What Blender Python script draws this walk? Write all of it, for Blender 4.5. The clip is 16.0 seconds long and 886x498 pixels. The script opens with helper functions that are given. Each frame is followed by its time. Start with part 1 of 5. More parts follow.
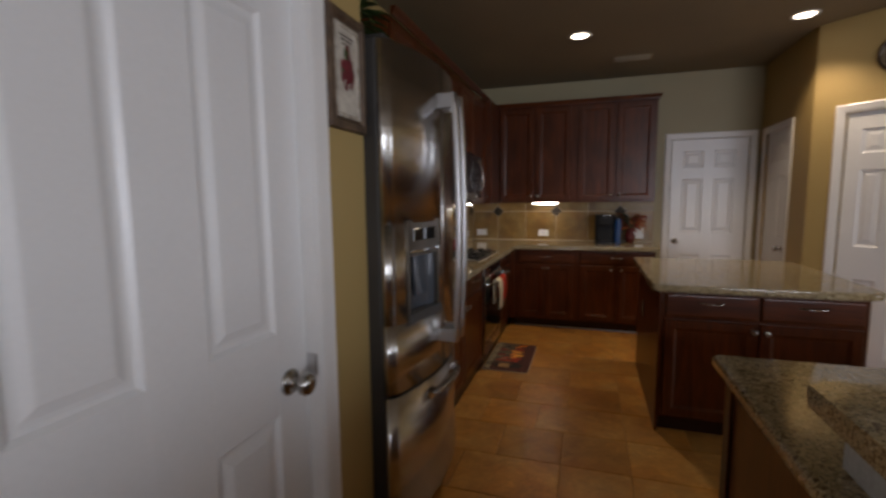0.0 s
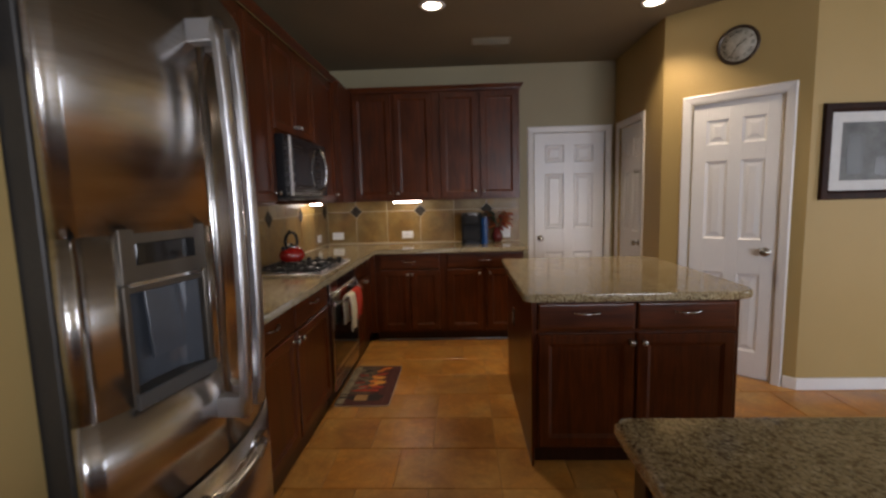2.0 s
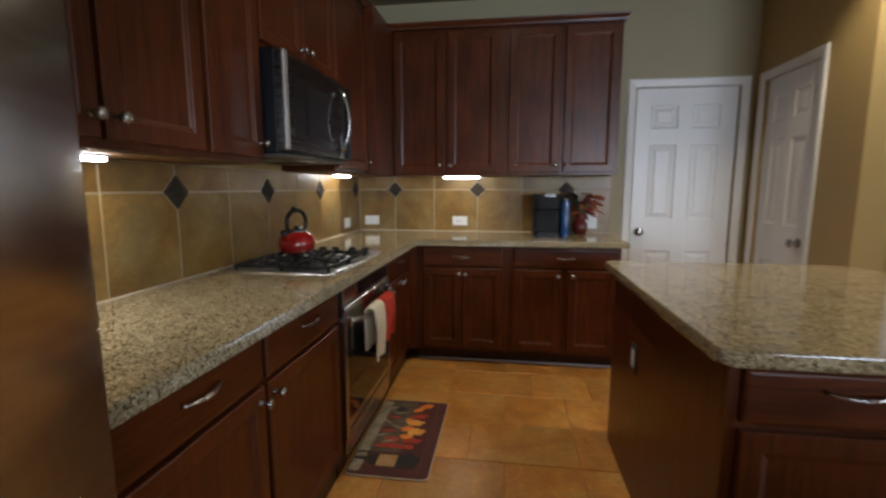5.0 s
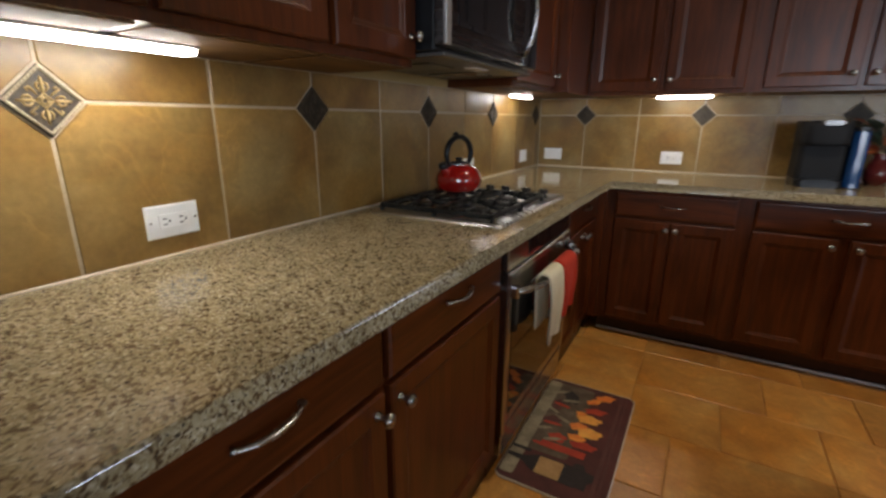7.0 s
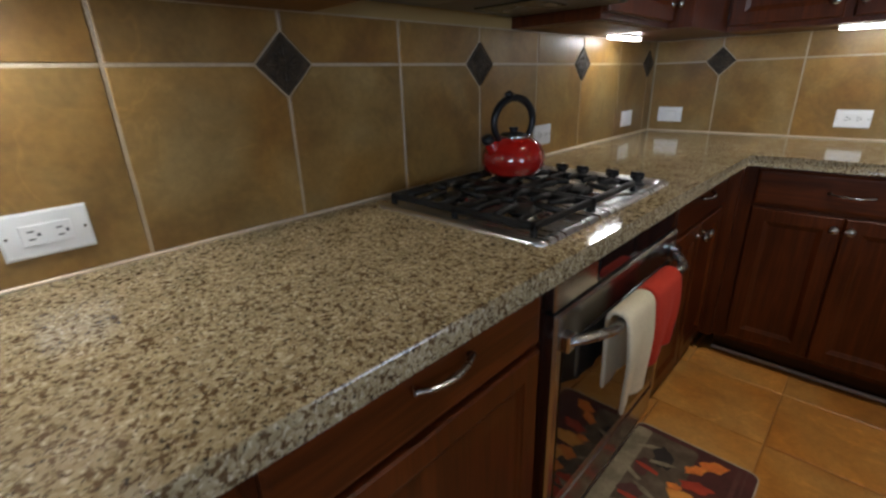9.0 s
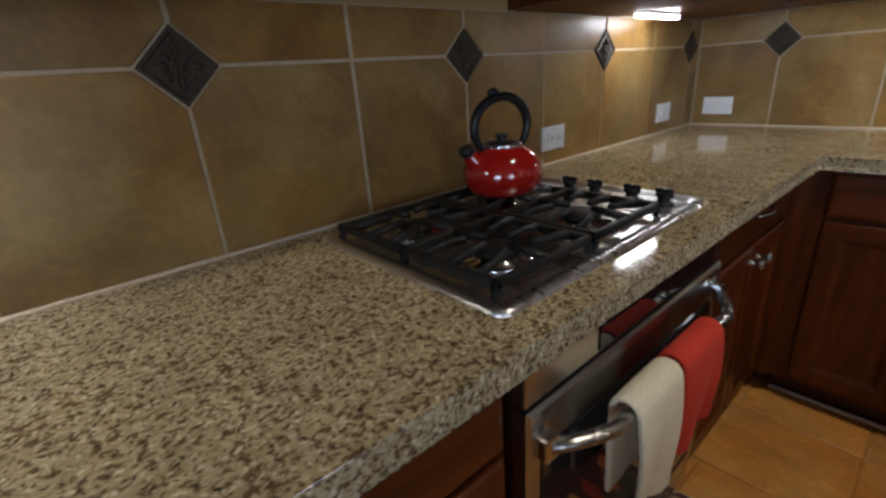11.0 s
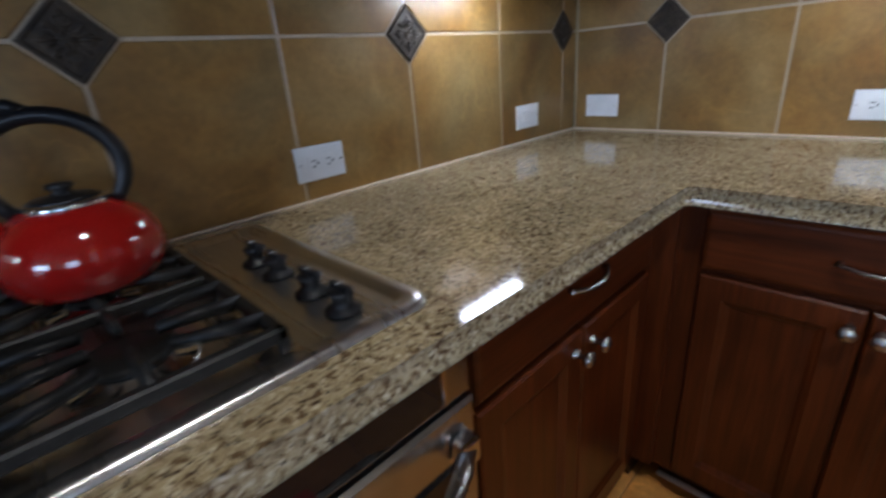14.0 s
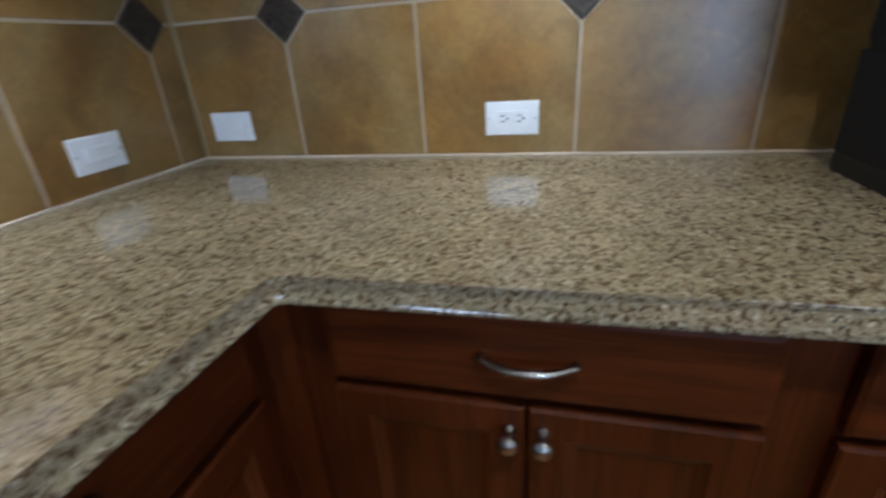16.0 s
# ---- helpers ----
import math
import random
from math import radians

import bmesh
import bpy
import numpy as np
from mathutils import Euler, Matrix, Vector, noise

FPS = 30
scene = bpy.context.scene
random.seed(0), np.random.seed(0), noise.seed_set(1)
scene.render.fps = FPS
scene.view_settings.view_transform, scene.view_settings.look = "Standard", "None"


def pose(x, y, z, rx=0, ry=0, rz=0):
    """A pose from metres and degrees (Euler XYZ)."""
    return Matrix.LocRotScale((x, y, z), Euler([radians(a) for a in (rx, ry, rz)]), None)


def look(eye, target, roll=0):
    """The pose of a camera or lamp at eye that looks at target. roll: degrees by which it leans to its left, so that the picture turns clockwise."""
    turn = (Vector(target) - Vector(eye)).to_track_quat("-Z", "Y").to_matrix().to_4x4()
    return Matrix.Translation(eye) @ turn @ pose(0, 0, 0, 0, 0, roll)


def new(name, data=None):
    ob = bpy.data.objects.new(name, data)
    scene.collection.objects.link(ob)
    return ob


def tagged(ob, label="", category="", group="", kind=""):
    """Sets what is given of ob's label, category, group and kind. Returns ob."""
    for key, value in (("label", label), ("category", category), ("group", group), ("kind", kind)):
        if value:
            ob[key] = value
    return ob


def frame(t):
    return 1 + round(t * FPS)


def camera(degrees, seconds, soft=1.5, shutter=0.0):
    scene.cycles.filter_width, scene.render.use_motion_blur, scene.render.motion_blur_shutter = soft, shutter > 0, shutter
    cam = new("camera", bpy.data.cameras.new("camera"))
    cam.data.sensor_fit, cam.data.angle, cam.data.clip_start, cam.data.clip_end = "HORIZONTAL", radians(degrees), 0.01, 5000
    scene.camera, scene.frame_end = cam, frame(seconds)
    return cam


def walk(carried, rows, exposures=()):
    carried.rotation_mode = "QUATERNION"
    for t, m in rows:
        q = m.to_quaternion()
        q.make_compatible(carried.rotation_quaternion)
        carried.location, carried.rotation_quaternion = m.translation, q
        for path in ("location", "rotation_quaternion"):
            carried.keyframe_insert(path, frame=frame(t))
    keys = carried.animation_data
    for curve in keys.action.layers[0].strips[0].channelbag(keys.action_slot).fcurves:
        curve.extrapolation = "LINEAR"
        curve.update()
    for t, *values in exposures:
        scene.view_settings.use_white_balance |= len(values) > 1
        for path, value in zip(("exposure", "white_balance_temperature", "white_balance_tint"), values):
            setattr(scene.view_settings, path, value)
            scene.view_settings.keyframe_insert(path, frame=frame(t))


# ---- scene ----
cam = camera(88.9, 16.0, 2.6, 0.55)
PATH = [
    (0, (1.391, -5.554, 1.424), (0.781, -3.663, 1.203), -0.6),
    (0.5, (1.395, -5.383, 1.402), (1.025, -3.428, 1.198), -0.9),
    (1, (1.462, -5.172, 1.402), (1.205, -3.2, 1.186), -1.0),
    (1.5, (1.516, -5.012, 1.403), (1.322, -3.035, 1.177), -1.5),
    (2, (1.468, -4.872, 1.392), (1.382, -2.887, 1.166), -1.5),
    (2.5, (1.358, -4.691, 1.389), (1.383, -2.705, 1.157), -1.0),
    (3, (1.346, -4.536, 1.373), (1.378, -2.549, 1.149), -0.9),
    (5.5, (1.269, -3.619, 1.27), (0.767, -1.708, 0.96), -0.3),
    (6, (1.291, -3.498, 1.26), (0.539, -1.684, 0.881), -1.2),
    (6.5, (1.206, -3.372, 1.229), (0.317, -1.634, 0.793), -1.2),
    (7, (1.079, -3.241, 1.231), (0.12, -1.575, 0.681), 0.2),
    (7.5, (1.031, -3.082, 1.21), (-0.071, -1.531, 0.595), -0.2),
    (8, (1.062, -2.915, 1.224), (-0.248, -1.564, 0.546), -1.7),
    (10.5, (0.859, -2.513, 1.221), (-0.43, -1.175, 0.479), -2.0),
    (11, (0.915, -2.396, 1.218), (-0.512, -1.192, 0.503), -4.2),
    (11.5, (0.925, -2.283, 1.198), (-0.565, -1.137, 0.516), -5.6),
    (12, (0.843, -2.154, 1.185), (-0.573, -0.962, 0.427), -3.4),
    (12.5, (0.768, -2.045, 1.183), (-0.51, -0.758, 0.34), -1.0),
    (13, (0.8, -1.902, 1.185), (-0.524, -0.673, 0.327), -2.7),
    (13.5, (0.892, -1.747, 1.179), (-0.521, -0.579, 0.379), -4.9),
    (14, (0.938, -1.644, 1.181), (-0.41, -0.37, 0.434), -4.8),
    (14.5, (0.912, -1.509, 1.158), (-0.252, -0.056, 0.426), -2.9),
    (15, (0.852, -1.344, 1.153), (-0.022, 0.271, 0.361), -1.7),
    (15.5, (0.898, -1.212, 1.153), (0.229, 0.497, 0.358), -2.4),
    (16, (0.992, -1.097, 1.164), (0.502, 0.663, 0.351), -4.1),
]
TINTS = ((0, -0.42, 6950, 18), (1, -0.14, 7150, 20), (2, 0.02, 6950, 18), (3, 0.06, 6500, 13), (5.5, 0.36, 6100, 9), (7, 0.22, 6300, 11), (8, 0.2, 5900, 9), (10.5, 0.18, 5800, 12), (11.5, 0.3, 5600, 11), (13, 0.4, 5150, 12), (15, 0.3, 5000, 9), (16, 0.38, 4900, 7))
walk(cam, [(t, look(eye, target, roll)) for t, eye, target, roll in PATH], TINTS)
# ---- place ----
# world, window light and lamps
world = bpy.data.worlds.new("sky")
scene.world = world
world.use_nodes = True
wn = world.node_tree
sky = wn.nodes.new("ShaderNodeTexSky")
sky.sky_type, sky.sun_disc = "NISHITA", False
sky.sun_elevation, sky.sun_rotation = radians(38), radians(150)
wn.nodes["Background"].inputs["Strength"].default_value = 0.09
wn.links.new(sky.outputs[0], wn.nodes["Background"].inputs["Color"])


def lamp(name, kind, m, energy, color, **more):
    data = bpy.data.lights.new(name, kind)
    data.energy, data.color = energy, color
    ob = new(name, data)
    ob.matrix_world = m
    return data


DAY = 108.0
CAN = 62.0
TUBE = 42.0
WARM = (1.0, 0.85, 0.64)
sun = lamp("sun", "SUN", pose(4, -12, 6, 52, 0, -30), 1.5, (1.0, 0.95, 0.88))
sun.angle = radians(3)
d = lamp("window_light", "AREA", pose(4.2, -8.9, 1.45, 90, 0, 0), DAY * 1.7, (0.74, 0.85, 1.0))
d.shape, d.size, d.size_y = "RECTANGLE", 2.6, 1.7
d = lamp("window_light", "AREA", pose(6.9, -4.6, 1.45, 90, 0, 90), DAY * 0.55, (0.74, 0.85, 1.0))
d.shape, d.size, d.size_y = "RECTANGLE", 1.9, 1.7
CANS = ((1.29, -1.52), (2.87, -1.42))
for cx, cy in CANS:
    d = lamp("can_lamp", "SPOT", pose(cx, cy, 2.725), CAN, WARM)
    d.spot_size, d.spot_blend, d.shadow_soft_size = radians(112), 0.6, 0.06


# ---------------------------------------------------------------- meshes
def bm_box(x0, x1, y0, y1, z0, z1, bevel=0.0, seg=1, bm=None):
    own = bmesh.new()
    v = [own.verts.new(c) for c in ((x0, y0, z0), (x1, y0, z0), (x1, y1, z0), (x0, y1, z0), (x0, y0, z1), (x1, y0, z1), (x1, y1, z1), (x0, y1, z1))]
    for f in ((0, 3, 2, 1), (4, 5, 6, 7), (0, 1, 5, 4), (1, 2, 6, 5), (2, 3, 7, 6), (3, 0, 4, 7)):
        own.faces.new([v[i] for i in f])
    if bevel:
        bmesh.ops.bevel(own, geom=own.edges[:], offset=bevel, segments=seg, affect="EDGES", profile=0.6)
    return add_to(bm, own)


def add_to(bm, own, m=None):
    """Joins own into bm, or gives own back."""
    if m is not None:
        own.transform(m)
    if bm is None:
        return own
    at = {v: bm.verts.new(v.co) for v in own.verts}
    for f in own.faces:
        nf = bm.faces.new([at[v] for v in f.verts])
        nf.smooth = f.smooth
    own.free()
    return bm


def bm_lathe(profile, n=32, m=None, bm=None, smooth=True):
    """A turned shape from (radius, height) pairs."""
    own = bmesh.new()
    rings = []
    for r, z in profile:
        rings.append([own.verts.new((r * math.cos(2 * math.pi * k / n), r * math.sin(2 * math.pi * k / n), z)) for k in range(n)] if r > 1e-5 else [own.verts.new((0, 0, z))])
    for a, b in zip(rings, rings[1:]):
        for k in range(n):
            q = [a[k % len(a)], a[(k + 1) % len(a)], b[(k + 1) % len(b)], b[k % len(b)]]
            q = list(dict.fromkeys(q))
            if len(q) > 2:
                own.faces.new(q).smooth = smooth
    if len(rings[0]) > 1:
        own.faces.new(rings[0][::-1])
    if len(rings[-1]) > 1:
        own.faces.new(rings[-1])
    return add_to(bm, own, m)


def bm_tube(points, radius, n=10, flat=1.0, bm=None, ends=True):
    """A round bar along points; radius is a number or one for each point; flat squeezes it along its second axis."""
    own = bmesh.new()
    pts = [Vector(p) for p in points]
    rad = radius if isinstance(radius, (list, tuple)) else [radius] * len(pts)
    rings, side = [], None
    for k, p in enumerate(pts):
        way = (pts[min(k + 1, len(pts) - 1)] - pts[max(k - 1, 0)]).normalized()
        if side is None:
            side = way.cross(Vector((0, 0, 1)) if abs(way.z) < 0.9 else Vector((1, 0, 0))).normalized()
        side = (side - way * side.dot(way)).normalized()
        up = way.cross(side)
        rings.append([own.verts.new(p + rad[k] * (math.cos(2 * math.pi * j / n) * side + flat * math.sin(2 * math.pi * j / n) * up)) for j in range(n)])
    for a, b in zip(rings, rings[1:]):
        for j in range(n):
            own.faces.new((a[j], a[(j + 1) % n], b[(j + 1) % n], b[j])).smooth = True
    if ends:
        own.faces.new(rings[0][::-1]), own.faces.new(rings[-1])
    return add_to(bm, own)


def bm_rings(w, h, rings, back=0.02, bm=None, m=None):
    """A panel w x h in the xz plane, front to -y: rings of (inset, depth) from its edge inwards, the last filled."""
    own = bmesh.new()
    loops = []
    for i, dep in [(0, back)] + list(rings):
        loops.append([own.verts.new(c) for c in ((i, dep, i), (w - i, dep, i), (w - i, dep, h - i), (i, dep, h - i))])
    for a, b in zip(loops, loops[1:]):
        for k in range(4):
            own.faces.new((a[k], a[(k + 1) % 4], b[(k + 1) % 4], b[k]))
    own.faces.new(loops[-1])
    own.faces.new(loops[0][::-1])
    return add_to(bm, own, m)


def bm_prism(outline, z0, z1, bevel=0.0, seg=1, bm=None):
    """An upright prism over an outline of (x, y), counter-clockwise."""
    own = bmesh.new()
    lo = [own.verts.new((x, y, z0)) for x, y in outline]
    hi = [own.verts.new((x, y, z1)) for x, y in outline]
    n = len(outline)
    own.faces.new(lo[::-1]), own.faces.new(hi)
    for k in range(n):
        own.faces.new((lo[k], lo[(k + 1) % n], hi[(k + 1) % n], hi[k]))
    if bevel:
        rim = [e for e in own.edges if abs(e.verts[0].co.z - e.verts[1].co.z) < 1e-6]
        bmesh.ops.bevel(own, geom=rim, offset=bevel, segments=seg, affect="EDGES", profile=0.5)
    return add_to(bm, own)


def part(name, bm, material, parent=None, label="", smooth=False):
    mesh = bpy.data.meshes.new(name)
    bm.normal_update()
    bm.to_mesh(mesh)
    bm.free()
    mesh.materials.append(material)
    if smooth:
        mesh.shade_smooth()
    ob = new(name, mesh)
    if parent is not None:
        ob.parent = parent
    if label:
        ob["label"] = label
    return ob


def thing(name, m, label, category, group="", kind=""):
    ob = new(name)
    ob.empty_display_size = 0.05
    ob.matrix_world = m
    return tagged(ob, label, category, group, kind)


def solid(name, bm, material, label, category="", kind="structure", group=""):
    return tagged(part(name, bm, material), label, category, group, kind)


# ---------------------------------------------------------------- materials
def material(name):
    mat = bpy.data.materials.new(name)
    mat.use_nodes = True
    return mat, mat.node_tree.nodes, mat.node_tree.links, mat.node_tree.nodes["Principled BSDF"]


def ramp(nodes, stops):
    r = nodes.new("ShaderNodeValToRGB")
    while len(r.color_ramp.elements) < len(stops):
        r.color_ramp.elements.new(0.5)
    for e, (p, c) in zip(r.color_ramp.elements, stops):
        e.position, e.color = p, (*c, 1)
    return r


def coords(nodes, links, scale=(1, 1, 1), shift=True):
    """Object coordinates, shifted for every object by its own random number."""
    tc, mp = nodes.new("ShaderNodeTexCoord"), nodes.new("ShaderNodeMapping")
    mp.inputs["Scale"].default_value = scale
    links.new(tc.outputs["Object"], mp.inputs["Vector"])
    if shift:
        oi, mul = nodes.new("ShaderNodeObjectInfo"), nodes.new("ShaderNodeMath")
        mul.operation, mul.inputs[1].default_value = "MULTIPLY", 37.0
        links.new(oi.outputs["Random"], mul.inputs[0])
        links.new(mul.outputs[0], mp.inputs["Location"])
    return mp.outputs[0]


def tex(nodes, links, vec, scale, detail=4.0, rough=0.55, distort=0.0):
    n = nodes.new("ShaderNodeTexNoise")
    n.inputs["Scale"].default_value, n.inputs["Detail"].default_value = scale, detail
    n.inputs["Roughness"].default_value, n.inputs["Distortion"].default_value = rough, distort
    links.new(vec, n.inputs["Vector"])
    return n.outputs["Fac"]


def mixed(nodes, links, a, b, fac, blend="MIX"):
    m = nodes.new("ShaderNodeMix")
    m.data_type, m.blend_type = "RGBA", blend
    for socket, value in ((m.inputs[6], a), (m.inputs[7], b), (m.inputs[0], fac)):
        if isinstance(value, bpy.types.NodeSocket):
            links.new(value, socket)
        else:
            socket.default_value = value if isinstance(value, float) else (*value, 1)
    return m.outputs[2]


def bumped(nodes, links, bsdf, height, strength, distance=0.002):
    b = nodes.new("ShaderNodeBump")
    b.inputs["Strength"].default_value, b.inputs["Distance"].default_value = strength, distance
    links.new(height, b.inputs["Height"])
    links.new(b.outputs[0], bsdf.inputs["Normal"])


def roughened(nodes, links, bsdf, fac, lo, hi):
    r = nodes.new("ShaderNodeMapRange")
    r.inputs["To Min"].default_value, r.inputs["To Max"].default_value = lo, hi
    links.new(fac, r.inputs["Value"])
    links.new(r.outputs[0], bsdf.inputs["Roughness"])


def mottled(name, c1, c2, scale=3.0, fine=60.0, rough=(0.4, 0.6), metal=0.0, bump=0.1, stretch=(1, 1, 1), shift=True, dist=0.002, detail=5.0, coat=0.0, amp=0.14):
    mat, n, l, b = material(name)
    v = coords(n, l, stretch, shift)
    big, small = tex(n, l, v, scale, detail), tex(n, l, v, fine, 3.0)
    col = ramp(n, ((0.3, c1), (0.7, c2)))
    l.new(big, col.inputs[0])
    shade = ramp(n, ((0.25, (1 - amp,) * 3), (0.75, (1 + amp,) * 3)))
    l.new(small, shade.inputs[0])
    l.new(mixed(n, l, col.outputs[0], shade.outputs[0], 1.0, "MULTIPLY"), b.inputs["Base Color"])
    roughened(n, l, b, big, *rough)
    b.inputs["Metallic"].default_value = metal
    b.inputs["Coat Weight"].default_value = coat
    if bump:
        bumped(n, l, b, small, bump, dist)
    return mat


def granite():
    mat, n, l, b = material("granite")
    v = coords(n, l, (1, 1, 1), False)
    warp = tex(n, l, v, 9.0, 3.0)
    base = ramp(n, ((0.30, (0.245, 0.185, 0.09)), (0.55, (0.37, 0.30, 0.17)), (0.8, (0.49, 0.415, 0.27))))
    l.new(tex(n, l, v, 80.0, 3.0, 0.6), base.inputs[0])
    vo = n.new("ShaderNodeTexVoronoi")
    vo.inputs["Scale"].default_value = 190.0
    l.new(v, vo.inputs["Vector"])
    cells = ramp(n, ((0.0, (0.25, 0.19, 0.10)), (0.5, (0.40, 0.33, 0.20)), (1.0, (0.55, 0.485, 0.345))))
    l.new(vo.outputs["Color"], cells.inputs[0])
    c = mixed(n, l, base.outputs[0], cells.outputs[0], 0.55)
    pale = ramp(n, ((0.58, (0, 0, 0)), (0.66, (0.85, 0.85, 0.85))))
    l.new(tex(n, l, v, 145.0, 2.0, 0.5, 0.4), pale.inputs[0])
    c = mixed(n, l, c, (0.66, 0.58, 0.43), pale.outputs[0])
    spots = ramp(n, ((0.52, (0, 0, 0)), (0.60, (0.95, 0.95, 0.95))))
    l.new(tex(n, l, v, 125.0, 2.5, 0.55, 0.6), spots.inputs[0])
    c = mixed(n, l, c, (0.112, 0.068, 0.032), spots.outputs[0])
    black = ramp(n, ((0.60, (0, 0, 0)), (0.66, (0.9, 0.9, 0.9))))
    l.new(tex(n, l, v, 165.0, 2.0, 0.5, 0.3), black.inputs[0])
    c = mixed(n, l, c, (0.03, 0.024, 0.02), black.outputs[0])
    drift = ramp(n, ((0.3, (0.80, 0.78, 0.74)), (0.7, (1.12, 1.10, 1.06))))
    l.new(tex(n, l, v, 14.0, 4.0), drift.inputs[0])
    c = mixed(n, l, c, drift.outputs[0], 1.0, "MULTIPLY")
    l.new(c, b.inputs["Base Color"])
    roughened(n, l, b, warp, 0.06, 0.11)
    b.inputs["Specular IOR Level"].default_value = 0.6
    bumped(n, l, b, tex(n, l, v, 240.0, 2.0), 0.02, 0.001)
    return mat


def wood(name, dark, light, rough=(0.27, 0.42), along=(26, 26, 1.6), coat=0.06):
    mat, n, l, b = material(name)
    v = coords(n, l, along)
    grain = tex(n, l, v, 1.6, 7.0, 0.62, 0.9)
    fine = tex(n, l, coords(n, l, (along[0] * 7, along[1] * 7, along[2] * 4)), 1.0, 4.0)
    cloud = tex(n, l, coords(n, l), 3.5, 3.0)
    col = ramp(n, ((0.28, dark), (0.72, light)))
    l.new(grain, col.inputs[0])
    sh = ramp(n, ((0.3, (0.72, 0.70, 0.70)), (0.7, (1.15, 1.12, 1.1))))
    l.new(cloud, sh.inputs[0])
    c = mixed(n, l, col.outputs[0], sh.outputs[0], 1.0, "MULTIPLY")
    sh2 = ramp(n, ((0.35, (0.85, 0.85, 0.85)), (0.65, (1.08, 1.08, 1.08))))
    l.new(fine, sh2.inputs[0])
    l.new(mixed(n, l, c, sh2.outputs[0], 1.0, "MULTIPLY"), b.inputs["Base Color"])
    roughened(n, l, b, cloud, *rough)
    b.inputs["Coat Weight"].default_value, b.inputs["Coat Roughness"].default_value = coat, 0.15
    b.inputs["Specular IOR Level"].default_value = 0.32
    bumped(n, l, b, fine, 0.06, 0.001)
    return mat


def tile(name, c1, c2, c3, rough, scale=4.0, bump=0.15, detail=4.0):
    """Glazed stone-look tile: clouds, veins and pits, each tile its own tint."""
    mat, n, l, b = material(name)
    v = coords(n, l)
    cloud = tex(n, l, v, scale, detail, 0.55, 0.6)
    col = ramp(n, ((0.30, c1), (0.5, c2), (0.70, c3)))
    l.new(cloud, col.inputs[0])
    warm = ramp(n, ((0.38, (1.10, 0.96, 0.70)), (0.60, (0.97, 1.02, 1.14))))
    l.new(tex(n, l, v, scale * 0.8, 3.0, 0.5, 0.8), warm.inputs[0])
    c = mixed(n, l, col.outputs[0], warm.outputs[0], 0.8, "MULTIPLY")
    mott = ramp(n, ((0.32, (0.84, 0.82, 0.80)), (0.68, (1.13, 1.12, 1.10))))
    l.new(tex(n, l, v, scale * 4.5, 5.0, 0.6, 0.7), mott.inputs[0])
    c = mixed(n, l, c, mott.outputs[0], 0.8, "MULTIPLY")
    patch = ramp(n, ((0.52, (0, 0, 0)), (0.60, (1, 1, 1))))
    l.new(tex(n, l, v, scale * 1.4, 2.0), patch.inputs[0])
    vein = ramp(n, ((0.47, (0, 0, 0)), (0.5, (0.8, 0.8, 0.8)), (0.53, (0, 0, 0))))
    l.new(tex(n, l, v, scale * 1.1, 4.0, 0.5, 1.6), vein.inputs[0])
    shown = mixed(n, l, vein.outputs[0], patch.outputs[0], 1.0, "MULTIPLY")
    c = mixed(n, l, c, mixed(n, l, c, (1.25, 1.25, 1.22), 1.0, "MULTIPLY"), shown)
    oi = n.new("ShaderNodeObjectInfo")
    own = ramp(n, ((0.0, (0.88, 0.87, 0.86)), (1.0, (1.10, 1.09, 1.07))))
    l.new(oi.outputs["Random"], own.inputs[0])
    c = mixed(n, l, c, own.outputs[0], 1.0, "MULTIPLY")
    fine = tex(n, l, v, 70.0, 4.0)
    sh = ramp(n, ((0.3, (0.88, 0.88, 0.88)), (0.7, (1.08, 1.08, 1.08))))
    l.new(fine, sh.inputs[0])
    l.new(mixed(n, l, c, sh.outputs[0], 1.0, "MULTIPLY"), b.inputs["Base Color"])
    roughened(n, l, b, cloud, *rough)
    bumped(n, l, b, tex(n, l, v, 22.0, 5.0), bump, 0.002)
    return mat


def plain(name, color, rough=0.5, metal=0.0, emit=0.0, emit_color=None, coat=0.0, gloss=0.5):
    mat, n, l, b = material(name)
    v = coords(n, l)
    f = tex(n, l, v, 14.0, 4.0)
    sh = ramp(n, ((0.3, tuple(0.93 * c for c in color)), (0.7, tuple(min(1.0, 1.05 * c) for c in color))))
    l.new(f, sh.inputs[0])
    l.new(sh.outputs[0], b.inputs["Base Color"])
    roughened(n, l, b, f, max(0.02, rough * 0.85), min(1.0, rough * 1.15))
    b.inputs["Metallic"].default_value, b.inputs["Specular IOR Level"].default_value = metal, gloss
    b.inputs["Coat Weight"].default_value = coat
    if emit:
        b.inputs["Emission Color"].default_value, b.inputs["Emission Strength"].default_value = (*emit_color, 1), emit
    return mat


